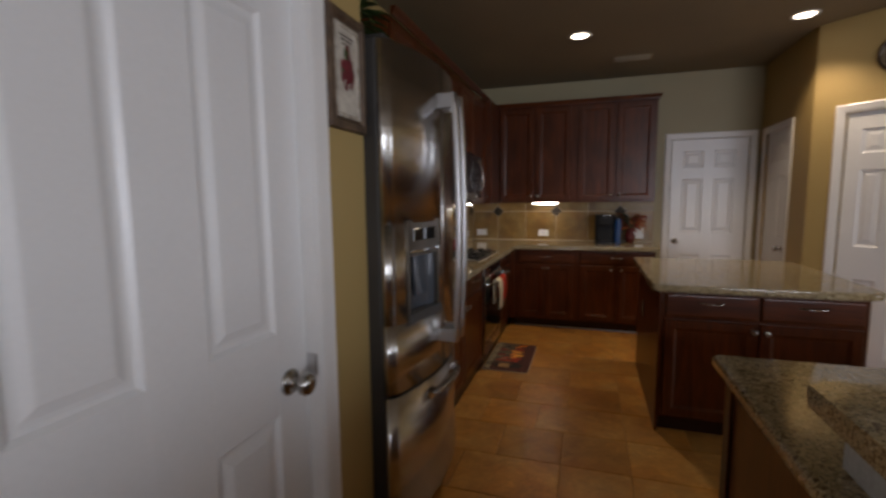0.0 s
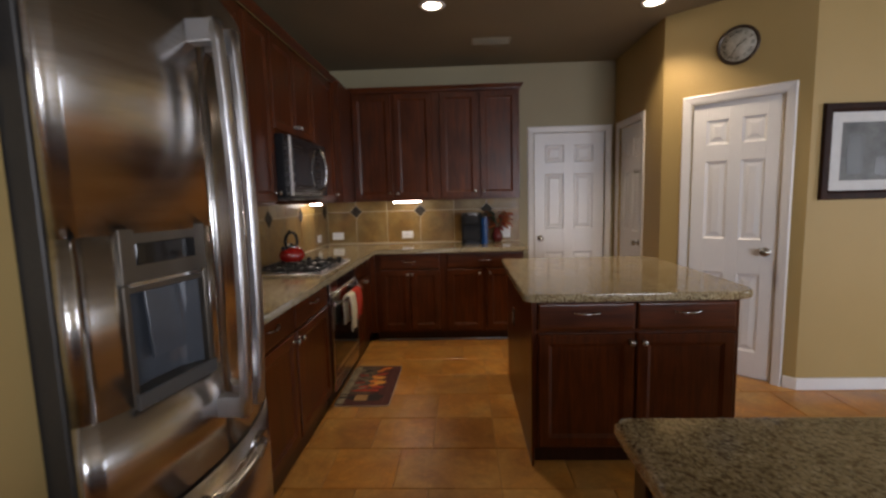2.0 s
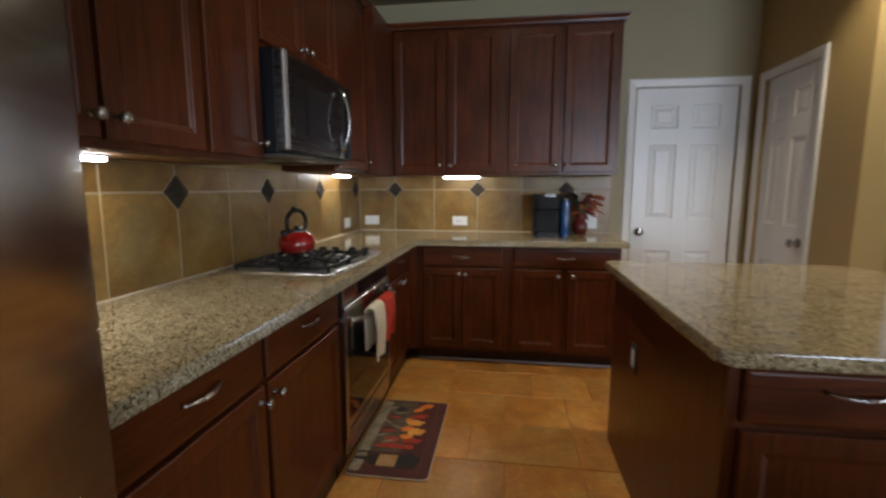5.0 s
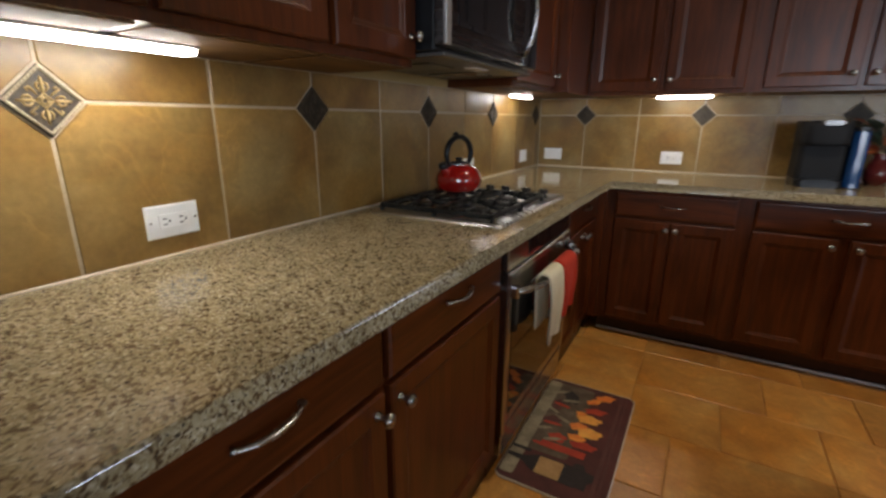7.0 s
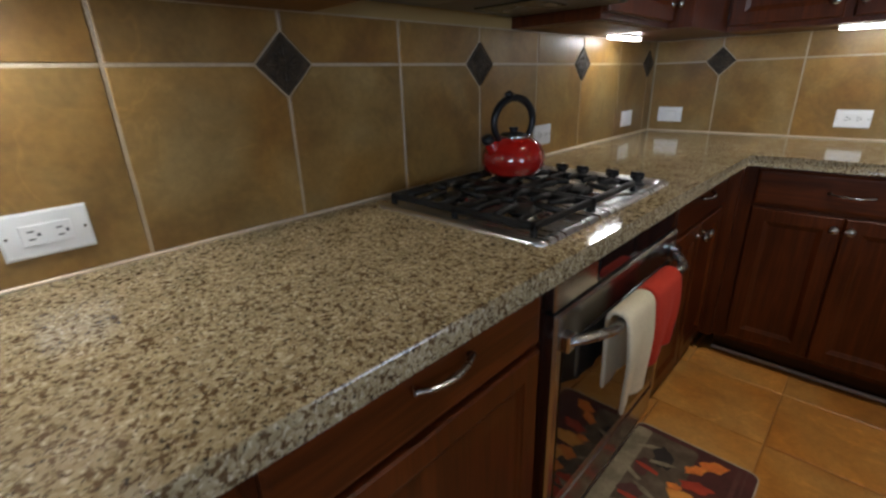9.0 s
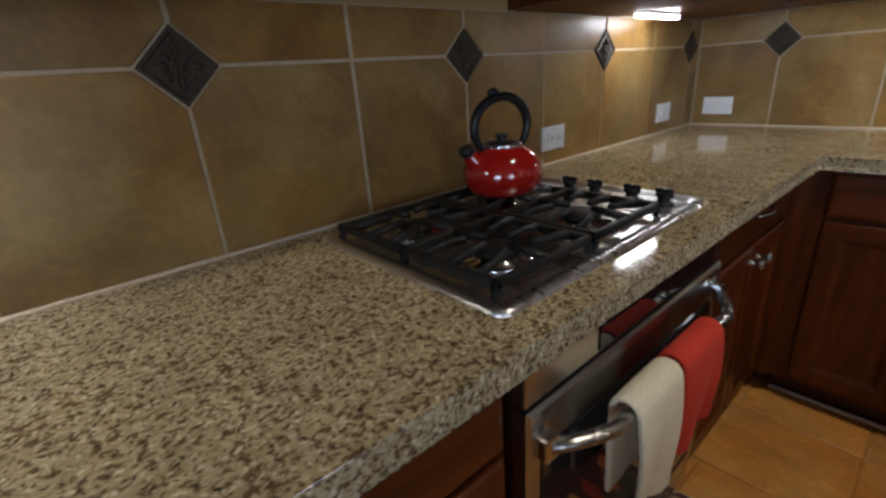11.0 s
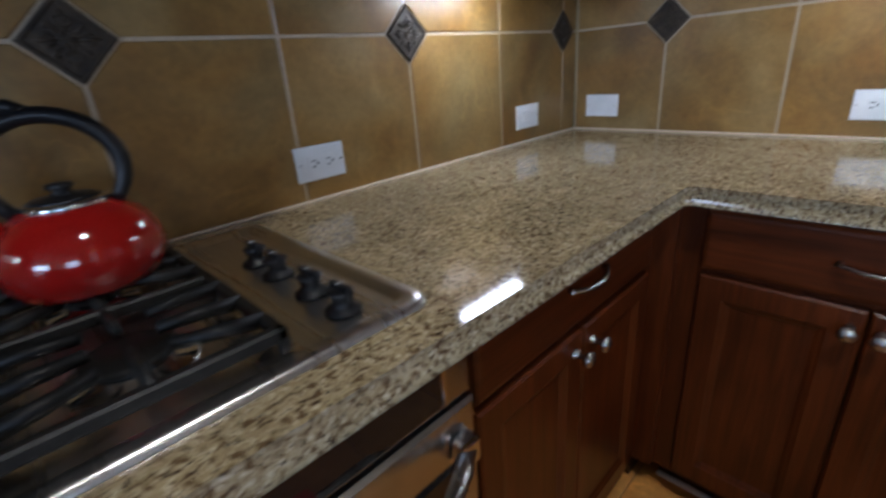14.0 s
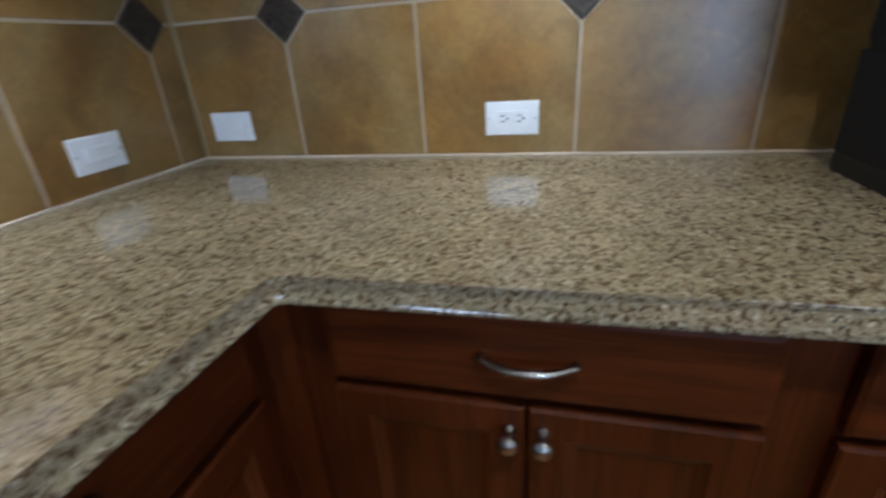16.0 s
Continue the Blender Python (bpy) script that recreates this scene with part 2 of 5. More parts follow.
GRANITE = granite()
CHERRY = wood("cherry_wood", (0.046, 0.0105, 0.0024), (0.128, 0.0305, 0.0054))
CHERRY_CROSS = wood("cherry_wood_cross", (0.046, 0.0105, 0.0024), (0.128, 0.0305, 0.0054), along=(1.6, 26, 26))
RAW_WOOD = wood("raw_wood_underside", (0.13, 0.062, 0.016), (0.23, 0.125, 0.036), rough=(0.6, 0.75), along=(1.6, 26, 26), coat=0.0)
# cabinet wood darkened: the shade of recesses is put into this colour
SHADOW_WOOD = wood("shadowed_wood", (0.020, 0.007, 0.004), (0.045, 0.014, 0.008))
PAINT = mottled("tan_wall_paint", (0.39, 0.275, 0.102), (0.43, 0.305, 0.120), 1.2, 180.0, (0.5, 0.62), bump=0.12, dist=0.001, amp=0.02)
# the same tan paint, with the light's olive-grey cast put into its colour
PAINT_GREYED = mottled("tan_paint_greyed_by_light", (0.33, 0.28, 0.165), (0.365, 0.31, 0.185), 1.2, 180.0, (0.5, 0.62), bump=0.12, dist=0.001, amp=0.02)
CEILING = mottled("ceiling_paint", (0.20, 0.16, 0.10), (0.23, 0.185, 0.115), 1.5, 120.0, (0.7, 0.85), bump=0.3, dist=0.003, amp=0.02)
WHITE = mottled("white_door_paint", (0.76, 0.76, 0.755), (0.80, 0.80, 0.795), 2.0, 90.0, (0.30, 0.36), bump=0.02, dist=0.001, amp=0.02)
TRIM = mottled("white_trim_paint", (0.72, 0.71, 0.69), (0.78, 0.77, 0.75), 2.0, 90.0, (0.3, 0.42), bump=0.04, dist=0.001, amp=0.02)
WALLTILE = tile("backsplash_tile", (0.165, 0.090, 0.022), (0.238, 0.145, 0.041), (0.302, 0.205, 0.074), (0.30, 0.44), 3.4, 0.12, 2.5)
FLOORTILE = tile("floor_tile", (0.36, 0.150, 0.030), (0.50, 0.238, 0.054), (0.58, 0.315, 0.088), (0.26, 0.44), 3.2, 0.25)
GROUT = mottled("wall_grout", (0.40, 0.32, 0.22), (0.48, 0.39, 0.28), 20.0, 200.0, (0.7, 0.9), bump=0.3)
FLOORGROUT = mottled("floor_grout", (0.35, 0.160, 0.040), (0.44, 0.22, 0.062), 12.0, 200.0, (0.7, 0.9), bump=0.3)
STEEL = mottled("brushed_stainless_steel", (0.52, 0.50, 0.475), (0.60, 0.58, 0.55), 1.5, 9.0, (0.2, 0.3), 1.0, 0.03, (1, 1, 40), dist=0.001)
STEEL_FLAT = mottled("brushed_steel_plate", (0.44, 0.43, 0.41), (0.52, 0.51, 0.49), 1.5, 9.0, (0.2, 0.3), 1.0, 0.03, (1, 40, 1), dist=0.001)
TRAY = mottled("cooktop_steel", (0.58, 0.57, 0.56), (0.68, 0.67, 0.65), 1.5, 9.0, (0.24, 0.32), 1.0, 0.03, (1, 40, 1), dist=0.001)
CHROME = plain("polished_chrome", (0.62, 0.62, 0.63), 0.12, 1.0)
NICKEL = plain("satin_nickel", (0.43, 0.415, 0.39), 0.27, 1.0)
SIDEGREY = mottled("dark_grey_enamel", (0.030, 0.028, 0.026), (0.045, 0.042, 0.038), 4.0, 200.0, (0.4, 0.55), bump=0.1)
BLACK = plain("black_plastic", (0.008, 0.008, 0.009), 0.38, gloss=0.28)
IRON = mottled("black_cast_iron", (0.004, 0.004, 0.004), (0.010, 0.010, 0.009), 8.0, 160.0, (0.40, 0.55), bump=0.3, dist=0.001)
IRON.node_tree.nodes["Principled BSDF"].inputs["Specular IOR Level"].default_value = 0.3
GLASSBLACK = plain("black_glass", (0.010, 0.010, 0.011), 0.05)
RED = plain("red_enamel", (0.235, 0.006, 0.004), 0.10, coat=0.6)
OUTLET = plain("white_plastic", (0.78, 0.78, 0.77), 0.32)
SLOT = plain("dark_slot", (0.03, 0.03, 0.03), 0.6)
CREAM_CLOTH = mottled("cream_terry_cloth", (0.70, 0.63, 0.44), (0.78, 0.72, 0.55), 9.0, 260.0, (0.9, 1.0), bump=0.6)
RED_CLOTH = mottled("red_terry_cloth", (0.46, 0.026, 0.010), (0.56, 0.044, 0.017), 9.0, 260.0, (0.9, 1.0), bump=0.6)
TUBEGLOW = plain("lamp_diffuser", (0.9, 0.9, 0.9), 0.4, 0.0, TUBE, (1.0, 0.97, 0.90))
CANGLOW = plain("can_bulb", (0.9, 0.9, 0.9), 0.4, 0.0, 14.0, (1.0, 0.86, 0.66))

# ---------------------------------------------------------------- the shell of the room
H = 2.74
solid("floor", bm_box(-0.2, 7.1, -9.1, 0.2, -0.12, -0.008), FLOORGROUT, "grout bed under tan ceramic floor tiles", "floor")
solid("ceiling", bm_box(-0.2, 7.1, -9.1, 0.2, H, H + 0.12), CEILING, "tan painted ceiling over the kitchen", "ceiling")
# back wall with its door opening
bw = bm_box(-0.2, 2.245, 0, 0.14, 0, H)
bm_box(2.975, 3.2, 0, 0.14, 0, H, bm=bw)
bm_box(2.245, 2.975, 0, 0.14, 2.035, H, bm=bw)
solid("wall_north", bw, PAINT_GREYED, "tan painted kitchen wall behind cabinets, its colour greyed for light", "wall")
solid("wall_west", bm_box(-0.14, 0, -4.035, 0, 0, H), PAINT, "tan painted wall behind the cooktop counter", "wall")
# wall beside the fridge, with the closed white door
ww = bm_box(-0.14, 0.6, -4.361, -4.035, 0, H)
bm_box(0.46, 0.6, -9.1, -5.293, 0, H, bm=ww)
bm_box(0.46, 0.6, -5.293, -4.361, 2.05, H, bm=ww)
solid("wall_southwest", ww, PAINT, "tan painted wall beside the refrigerator", "wall")
# short east wall of the kitchen with a door
ew = bm_box(3.08, 3.2, -0.14, 0, 0, H)
bm_box(3.08, 3.2, -1.12, -0.71, 0, H, bm=ew)
bm_box(3.08, 3.2, -0.71, -0.14, 2.035, H, bm=ew)
solid("wall_east", ew, PAINT, "tan painted short wall with a white door", "wall")
# slanted pantry wall
A, B = Vector((3.08, -1.12, 0)), Vector((3.76, -1.76, 0))
SLANT = math.degrees(math.atan2(B.y - A.y, B.x - A.x))
LONG = (B - A).length
dw = bm_box(0, 0.22, 0, 0.12, 0, H)
bm_box(0.785, LONG, 0, 0.12, 0, H, bm=dw)
bm_box(0.22, 0.785, 0, 0.12, 2.035, H, bm=dw)
dwall = solid("wall_pantry", dw, PAINT, "tan painted slanted wall round the pantry door", "wall")
dwall.matrix_world = pose(A.x, A.y, 0, 0, 0, SLANT)
solid("wall_northeast", bm_box(3.76, 7.1, -1.76, -1.62, 0, H), PAINT, "tan painted wall with a framed picture", "wall")
# far walls behind the camera with their window openings
sw = bm_box(0.46, 2.8, -9.1, -8.95, 0, H)
bm_box(5.6, 7.1, -9.1, -8.95, 0, H, bm=sw)
bm_box(2.8, 5.6, -9.1, -8.95, 0, 0.55, bm=sw)
bm_box(2.8, 5.6, -9.1, -8.95, 2.35, H, bm=sw)
solid("wall_south", sw, PAINT_GREYED, "tan painted wall with a wide window, its colour greyed for light", "wall")
xw = bm_box(6.95, 7.1, -8.95, -5.6, 0, H)
bm_box(6.95, 7.1, -3.6, -1.62, 0, H, bm=xw)
bm_box(6.95, 7.1, -5.6, -3.6, 0, 0.55, bm=xw)
bm_box(6.95, 7.1, -5.6, -3.6, 2.35, H, bm=xw)
solid("wall_far_east", xw, PAINT_GREYED, "tan painted wall with a window, its colour greyed for light", "wall")
solid("ground", bm_box(-60, 60, -60, 60, -0.4, -0.3), mottled("grass", (0.05, 0.08, 0.025), (0.09, 0.12, 0.04), 0.8, 9.0, (0.9, 1.0)), "green lawn outside the house", "ground")


# ---------------------------------------------------------------- interior doors
def knob_bm():
    return bm_lathe(((0.0, 0.0), (0.032, 0.0), (0.033, 0.004), (0.028, 0.008), (0.012, 0.012), (0.011, 0.026), (0.017, 0.032), (0.027, 0.042), (0.029, 0.052), (0.024, 0.061), (0.012, 0.066), (0.0, 0.067)), 24)


def room_door(name, m, w, top, label, knob_side, knob_z, casing=0.062, big=1.0, y0=0.016, sides=None, rows=None):
    """A panelled door with its casing: local x across, front to -y, at the wall's face y = 0."""
    d = thing(name, m, label, "door", kind="structure")
    slab, t = bmesh.new(), 0.035
    sx, mid = sides or ((0.115, 0.105) if w > 0.65 else (0.095, 0.085))
    cw = (w - 2 * sx - mid) / 2
    rows = rows or ((0.20, 0.78), (1.03, 1.61), (1.73, top - 0.12))
    for a, b in ((0, sx), (sx + cw, sx + cw + mid), (w - sx, w)):
        bm_box(a, b, y0, y0 + t, 0.012, top, 0.0015, bm=slab)
    for a, b in zip([0.012] + [q for _, q in rows], [p for p, _ in rows] + [top]):
        for x in (sx, sx + cw + mid):
            bm_box(x, x + cw, y0, y0 + t, a, b, bm=slab)
    leaf = part("leaf", slab, WHITE, d)
    panel = (0.0, 0.0), (0.012, 0.010), (0.020, 0.011), (0.030, 0.010), (0.052, 0.003), (0.056, 0.003)
    for x in (sx, sx + cw + mid):
        for a, b in rows:
            p = part("panel", bm_rings(cw, b - a, panel, 0.03), WHITE, leaf)
            p.location = (x, y0 - 0.0005, a)
    c = casing
    prof = ((0, 0.0), (0, 0.012), (0.010, 0.017), (0.024, 0.014), (c - 0.012, 0.010), (c, 0.006), (c, 0.0))
    cz = top + 0.008
    for s in (0, 1):
        bm = bmesh.new()
        loops = []
        for z in (0.0, 1.0):
            row = []
            for u, v in prof:
                x = (-0.008 - c + u) if s == 0 else (w + 0.008 + c - u)
                row.append(bm.verts.new((x, -v, z * (cz + (c - u)))))
            loops.append(row)
        for k in range(len(prof) - 1):
            bm.faces.new((loops[0][k], loops[0][k + 1], loops[1][k + 1], loops[1][k]))
        part("side_casing", bm, TRIM, d)
    bm = bmesh.new()
    loops = []
    for s in (0, 1):
        loops.append([bm.verts.new(((-0.008 - c + u) if s == 0 else (w + 0.008 + c - u), -v, cz + c - u)) for u, v in prof])
    for k in range(len(prof) - 1):
        bm.faces.new((loops[0][k], loops[0][k + 1], loops[1][k + 1], loops[1][k]))
    part("head_casing", bm, TRIM, d)
    jamb = bm_box(-0.008, -0.002, 0.0, 0.12, 0, cz)
    bm_box(w + 0.002, w + 0.008, 0.0, 0.12, 0, cz, bm=jamb)
    bm_box(-0.008, w + 0.008, 0.0, 0.12, top + 0.002, cz, bm=jamb)
    part("jamb", jamb, TRIM, d)
    for z in (0.22, 1.02, top - 0.20):
        hx = -0.004 if knob_side else w + 0.004
        part("hinge", bm_lathe(((0.0, 0.0), (0.0055, 0.001), (0.0055, 0.089), (0.0, 0.09)), 10), NICKEL, d, "satin nickel hinge knuckle").matrix_local = pose(hx, y0 - 0.005, z)
    k = part("door_knob", knob_bm(), NICKEL, d, "round satin nickel knob", True)
    k.matrix_local = pose(w - (0.065 if big < 1.1 else 0.09) if knob_side else 0.065, y0, knob_z, 90, 0, 0) @ Matrix.Scale(big, 4)
    return d


room_door("door_1", pose(2.245, 0, 0), 0.73, 2.03, "closed white six-panel door beside the kitchen cabinets", 0, 0.93)
room_door("door_2", pose(3.08, -0.14, 0, 0, 0, -90), 0.57, 2.03, "closed narrow white six-panel door in short wall", 1, 0.93)
room_door("door_3", pose(A.x, A.y, 0, 0, 0, SLANT) @ pose(0.22, 0, 0), 0.565, 2.03, "closed white six-panel pantry door under clock", 1, 0.95)
d4 = room_door("door_4", pose(0.6, -5.284, 0, 0, 0, 90), 0.914, 2.04, "closed white four-panel door beside the refrigerator", 1, 0.885, 0.072, 1.2, 0.048, (0.140, 0.165), ((0.20, 0.805), (1.045, 1.92)))
latch = bm_box(0.911, 0.9155, 0.010, 0.046, 0.875, 0.945, 0.001)
part("latch_plate", latch, CHROME, d4, "chrome strike plate on the jamb")

# baseboards
for nm, bm in (
    ("baseboard", bm_box(3.76, 6.95, -1.775, -1.76, 0, 0.085, 0.004)),
    ("baseboard", bm_box(3.065, 3.08, -1.12, -0.80, 0, 0.085, 0.004)),
    ("baseboard", bm_box(0.6, 0.614, -4.278, -4.045, 0, 0.085, 0.004)),
):
    solid(nm, bm, TRIM, "white painted baseboard along the wall", "baseboard")
for a, b in ((0.0, 0.145), (0.86, LONG + 0.012)):
    bb = solid("baseboard", bm_box(a, b, -0.014, 0.0, 0, 0.085, 0.004), TRIM, "white painted baseboard along the slanted wall", "baseboard")
    bb.matrix_world = pose(A.x, A.y, 0, 0, 0, SLANT)


# ---------------------------------------------------------------- cabinets
DOOR = (0.0, 0.004), (0.004, 0.0), (0.050, 0.0), (0.054, 0.003), (0.060, 0.005), (0.066, 0.009), (0.070, 0.0095)
DRAWER = (0.0, 0.005), (0.006, 0.001), (0.012, 0.0), (0.016, 0.0)


def cab_knob(parent, x, y, z):
    k = part("knob", bm_lathe(((0.0, 0.0), (0.010, 0.0), (0.010, 0.003), (0.0055, 0.007), (0.0055, 0.018), (0.012, 0.023), (0.0155, 0.029), (0.0145, 0.034), (0.008, 0.038), (0.0, 0.039)), 16), NICKEL, parent, "round satin nickel knob", True)
    k.matrix_local = pose(x, y, z, 90, 0, 0)


def cab_handle(parent, x, y, z, w=0.125):
    pts, rad = [], []
    for k in range(15):
        u = -1 + 2 * k / 14
        pts.append((x + u * w / 2, y - 0.006 - 0.019 * (1 - abs(u) ** 2.4), z - 0.004 * (1 - u * u)))
        rad.append(0.0042 + 0.0028 * math.cos(u * 1.4) + (0.004 if abs(u) > 0.97 else 0))
    part("handle", bm_tube(pts, rad, 8, 0.75), NICKEL, parent, "arched satin nickel pull", True)


def cab_door(parent, x, z, w, h, knob=None):
    d = part("door", bm_rings(w, h, DOOR), CHERRY, parent)
    d.location = (x, -0.021, z)
    if knob:
        cab_knob(d, knob[0], 0.0, knob[1])
    return d


def cab_drawer(parent, x, z, w, h, lift=0.022):
    d = part("drawer_front", bm_rings(w, h, DRAWER), CHERRY_CROSS, parent)
    d.location = (x, -0.021, z)
    cab_handle(d, w / 2, 0.0, h / 2 + lift)
    return d


def base_cabinet(m, w, depth, doors, label, stile=(0.02, 0.02), drawers=1, knob_first=1, gap=0.006, inset=0.028, lift=0.022, knob_z=0.545, toe=0.02):
    """Base unit: local x across, front frame at y = 0, back at y = depth."""
    c = thing("base_cabinet", m, label, "cabinet", "cherry base cabinets")
    body = bm_box(0, w, 0, depth, 0.10, 0.874)
    part("body", body, CHERRY, c)
    part("toe_kick", bm_box(0, w, toe, depth, 0, 0.10), SHADOW_WOOD, c, "recessed toe kick with shade in its colour")
    x0, x1 = stile[0], w - stile[1]
    span = x1 - x0
    dwid = (span - 0.012 * (drawers - 1)) / drawers
    for k in range(drawers):
        cab_drawer(c, x0 + k * (dwid + 0.012), 0.725, dwid, 0.135, lift)
    n = doors
    dw_ = (span - gap * (n - 1)) / n
    for k in range(n):
        right = (k % 2 == 0) if n > 1 else knob_first
        kx = dw_ - inset if right else inset
        cab_door(c, x0 + k * (dw_ + gap), 0.125, dw_, 0.585, (kx, knob_z))
    return c


def wall_cabinet(m, w, depth, z0, z1, doors, label, stile=(0.02, 0.02), knob_right=True, gap=0.006):
    c = thing("wall_cabinet", m, label, "cabinet", "cherry wall cabinets")
    part("body", bm_box(0, w, 0, depth, z0, z1), CHERRY, c)
    part("bottom_panel", bm_box(0.012, w - 0.012, 0.018, depth - 0.016, z0 - 0.003, z0 + 0.001), RAW_WOOD, c, "plain golden brown underside")
    x0, x1 = stile[0], w - stile[1]
    dw_ = (x1 - x0 - gap * (doors - 1)) / doors
    for k in range(doors):
        right = (k % 2 == 0) if doors > 1 else knob_right
        cab_door(c, x0 + k * (dw_ + gap), z0 + 0.02, dw_, z1 - z0 - 0.05, (dw_ - 0.026 if right else 0.026, 0.055))
    return c


FX = 0.567  # face of the left base cabinets
lab = "cherry wood base cabinet with drawer beside the "
base_cabinet(pose(FX, -3.185, 0, 0, 0, 90), 0.58, 0.56, 1, lab + "refrigerator", (0.02, 0.01))
base_cabinet(pose(FX, -2.605, 0, 0, 0, 90), 0.592, 0.56, 1, lab + "oven", (0.01, 0.02), knob_first=0)
base_cabinet(pose(FX, -1.285, 0, 0, 0, 90), 0.665, 0.56, 2, lab + "corner", (0.015, 0.05))
base_cabinet(pose(0.62, -0.60, 0), 0.64, 0.60, 2, "cherry wood base cabinet with drawer below back counter", (0.055, 0.015), inset=0.020, lift=0.002, knob_z=0.545, toe=0.07)
base_cabinet(pose(1.26, -0.60, 0), 0.785, 0.60, 2, "cherry wood base cabinet with drawer at counter's end", (0.06, 0.02), gap=0.045, lift=0.006, knob_z=0.55, toe=0.07)
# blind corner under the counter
solid("corner_cabinet", bm_box(0.002, 0.56, -0.598, -0.002, 0.0, 0.872), SHADOW_WOOD, "blind corner carcass under the counter, shade in its colour", "cabinet", "")

solid("trim", bm_box(0.563, 0.622, -0.622, -0.596, 0.10, 0.874), CHERRY, "cherry wood filler post in the inner corner", "trim")

# wall cabinets
wl = "cherry wood wall cabinet above the "
wall_cabinet(pose(0.315, -3.18, 0, 0, 0, 90), 0.37, 0.315, 1.372, 2.44, 1, wl + "counter near refrigerator", (0.01, 0.008))
wall_cabinet(pose(0.315, -2.81, 0, 0, 0, 90), 0.38, 0.315, 1.372, 2.44, 1, wl + "cooktop counter", (0.008, 0.012), knob_right=False)
wall_cabinet(pose(0.315, -2.43, 0, 0, 0, 90), 0.335, 0.315, 1.372, 2.44, 1, wl + "counter beside microwave", (0.012, 0.008))
wall_cabinet(pose(0.315, -2.095, 0, 0, 0, 90), 0.765, 0.315, 1.82, 2.44, 2, "short cherry wood wall cabinet above the microwave", (0.012, 0.012))
wall_cabinet(pose(0.315, -1.33, 0, 0, 0, 90), 0.555, 0.315, 1.372, 2.44, 1, wl + "corner counter", (0.012, 0.012))
# diagonal-free corner unit and back row
solid("corner_wall_cabinet", bm_box(0.002, 0.398, -0.773, -0.002, 1.372, 2.44), CHERRY, "cherry wood corner wall cabinet with a plain face", "cabinet", "")
wall_cabinet(pose(0.40, -0.315, 0), 0.825, 0.313, 1.372, 2.44, 2, wl + "back counter", (0.010, 0.035), gap=0.03)
wall_cabinet(pose(1.225, -0.315, 0), 0.825, 0.313, 1.372, 2.44, 2, wl + "coffee maker", (0.045, 0.02), gap=0.03)
# crown moulding along the tops
CROWN = ((0.0, 2.425), (0.012, 2.425), (0.016, 2.44), (0.030, 2.458), (0.034, 2.470), (0.0, 2.470))


def crown(name, along, label):
    """A moulding swept round the corner points along, offset outwards by its profile."""
    bm, rows = bmesh.new(), []
    for (x, y), (ox, oy) in along:
        rows.append([bm.verts.new((x + ox * u, y + oy * u, z)) for u, z in CROWN])
    for a, b in zip(rows, rows[1:]):
        for k in range(len(CROWN)):
            bm.faces.new((a[k], a[(k + 1) % len(CROWN)], b[(k + 1) % len(CROWN)], b[k]))
    bm.faces.new(rows[0]), bm.faces.new(rows[-1][::-1])
    bmesh.ops.recalc_face_normals(bm, faces=bm.faces[:])
    solid(name, bm, CHERRY_CROSS, label, "trim")


crown("crown_trim", (((0.338, -3.18), (1, 0)), ((0.338, -0.338), (1, -1)), ((2.05, -0.338), (1, -1)), ((2.05, -0.004), (1, 0))), "dark cherry crown moulding along cabinet tops")


# ---------------------------------------------------------------- counters
def counter(name, outline, z0, z1, label):
    bm = bm_prism(outline, z0, z1, 0.012, 3)
    bm.normal_update()
    for f in bm.faces:
        f.smooth = abs(f.normal.z) < 0.999
    return tagged(part(name, bm, GRANITE), label, "countertop", "granite countertops")


cl = [(0.001, -3.188), (0.630, -3.188), (0.630, -0.666), (0.650, -0.648), (2.085, -0.648), (2.085, -0.001), (0.001, -0.001)]
counter("countertop", cl, 0.875, 0.916, "speckled beige and brown polished granite L-shaped countertop")


def rounded(x0, x1, y0, y1, radii, n=8):
    """A rectangle's outline with its own radius at each corner: (x0,y0), (x1,y0), (x1,y1), (x0,y1)."""
    out = []
    for (cx, cy, sx, sy, a0), r in zip(((x0, y0, 1, 1, 180), (x1, y0, -1, 1, 270), (x1, y1, -1, -1, 0), (x0, y1, 1, -1, 90)), radii):
        for k in range(n + 1):
            a = radians(a0 + 90 * k / n)
            out.append((cx + sx * r + r * math.cos(a), cy + sy * r + r * math.sin(a)))
    return out


counter("island_countertop", rounded(1.762, 2.878, -2.715, -1.44, (0.03, 0.09, 0.09, 0.02)), 0.875, 0.916, "speckled beige granite countertop on the kitchen island")
# island
isl = thing("kitchen_island", pose(1.815, -2.66, 0), "dark cherry wood kitchen island with two drawers", "island")
part("body", bm_box(0, 0.985, 0, 1.15, 0.10, 0.874), CHERRY, isl)
part("toe_kick", bm_box(0.01, 0.975, 0.05, 1.14, 0.0, 0.10), SHADOW_WOOD, isl, "recessed toe kick with shade in its colour")
part("side_panel", bm_box(-0.012, 0, -0.004, 1.154, 0.0, 0.874, 0.002), CHERRY, isl)
part("side_panel", bm_box(0.985, 0.997, -0.004, 1.154, 0.0, 0.874, 0.002), CHERRY, isl)
for x, kx in ((0.02, 0.45), (0.505, 0.025)):
    cab_drawer(isl, x, 0.725, 0.47, 0.135)
    cab_door(isl, x, 0.115, 0.47, 0.59, (kx, 0.55))

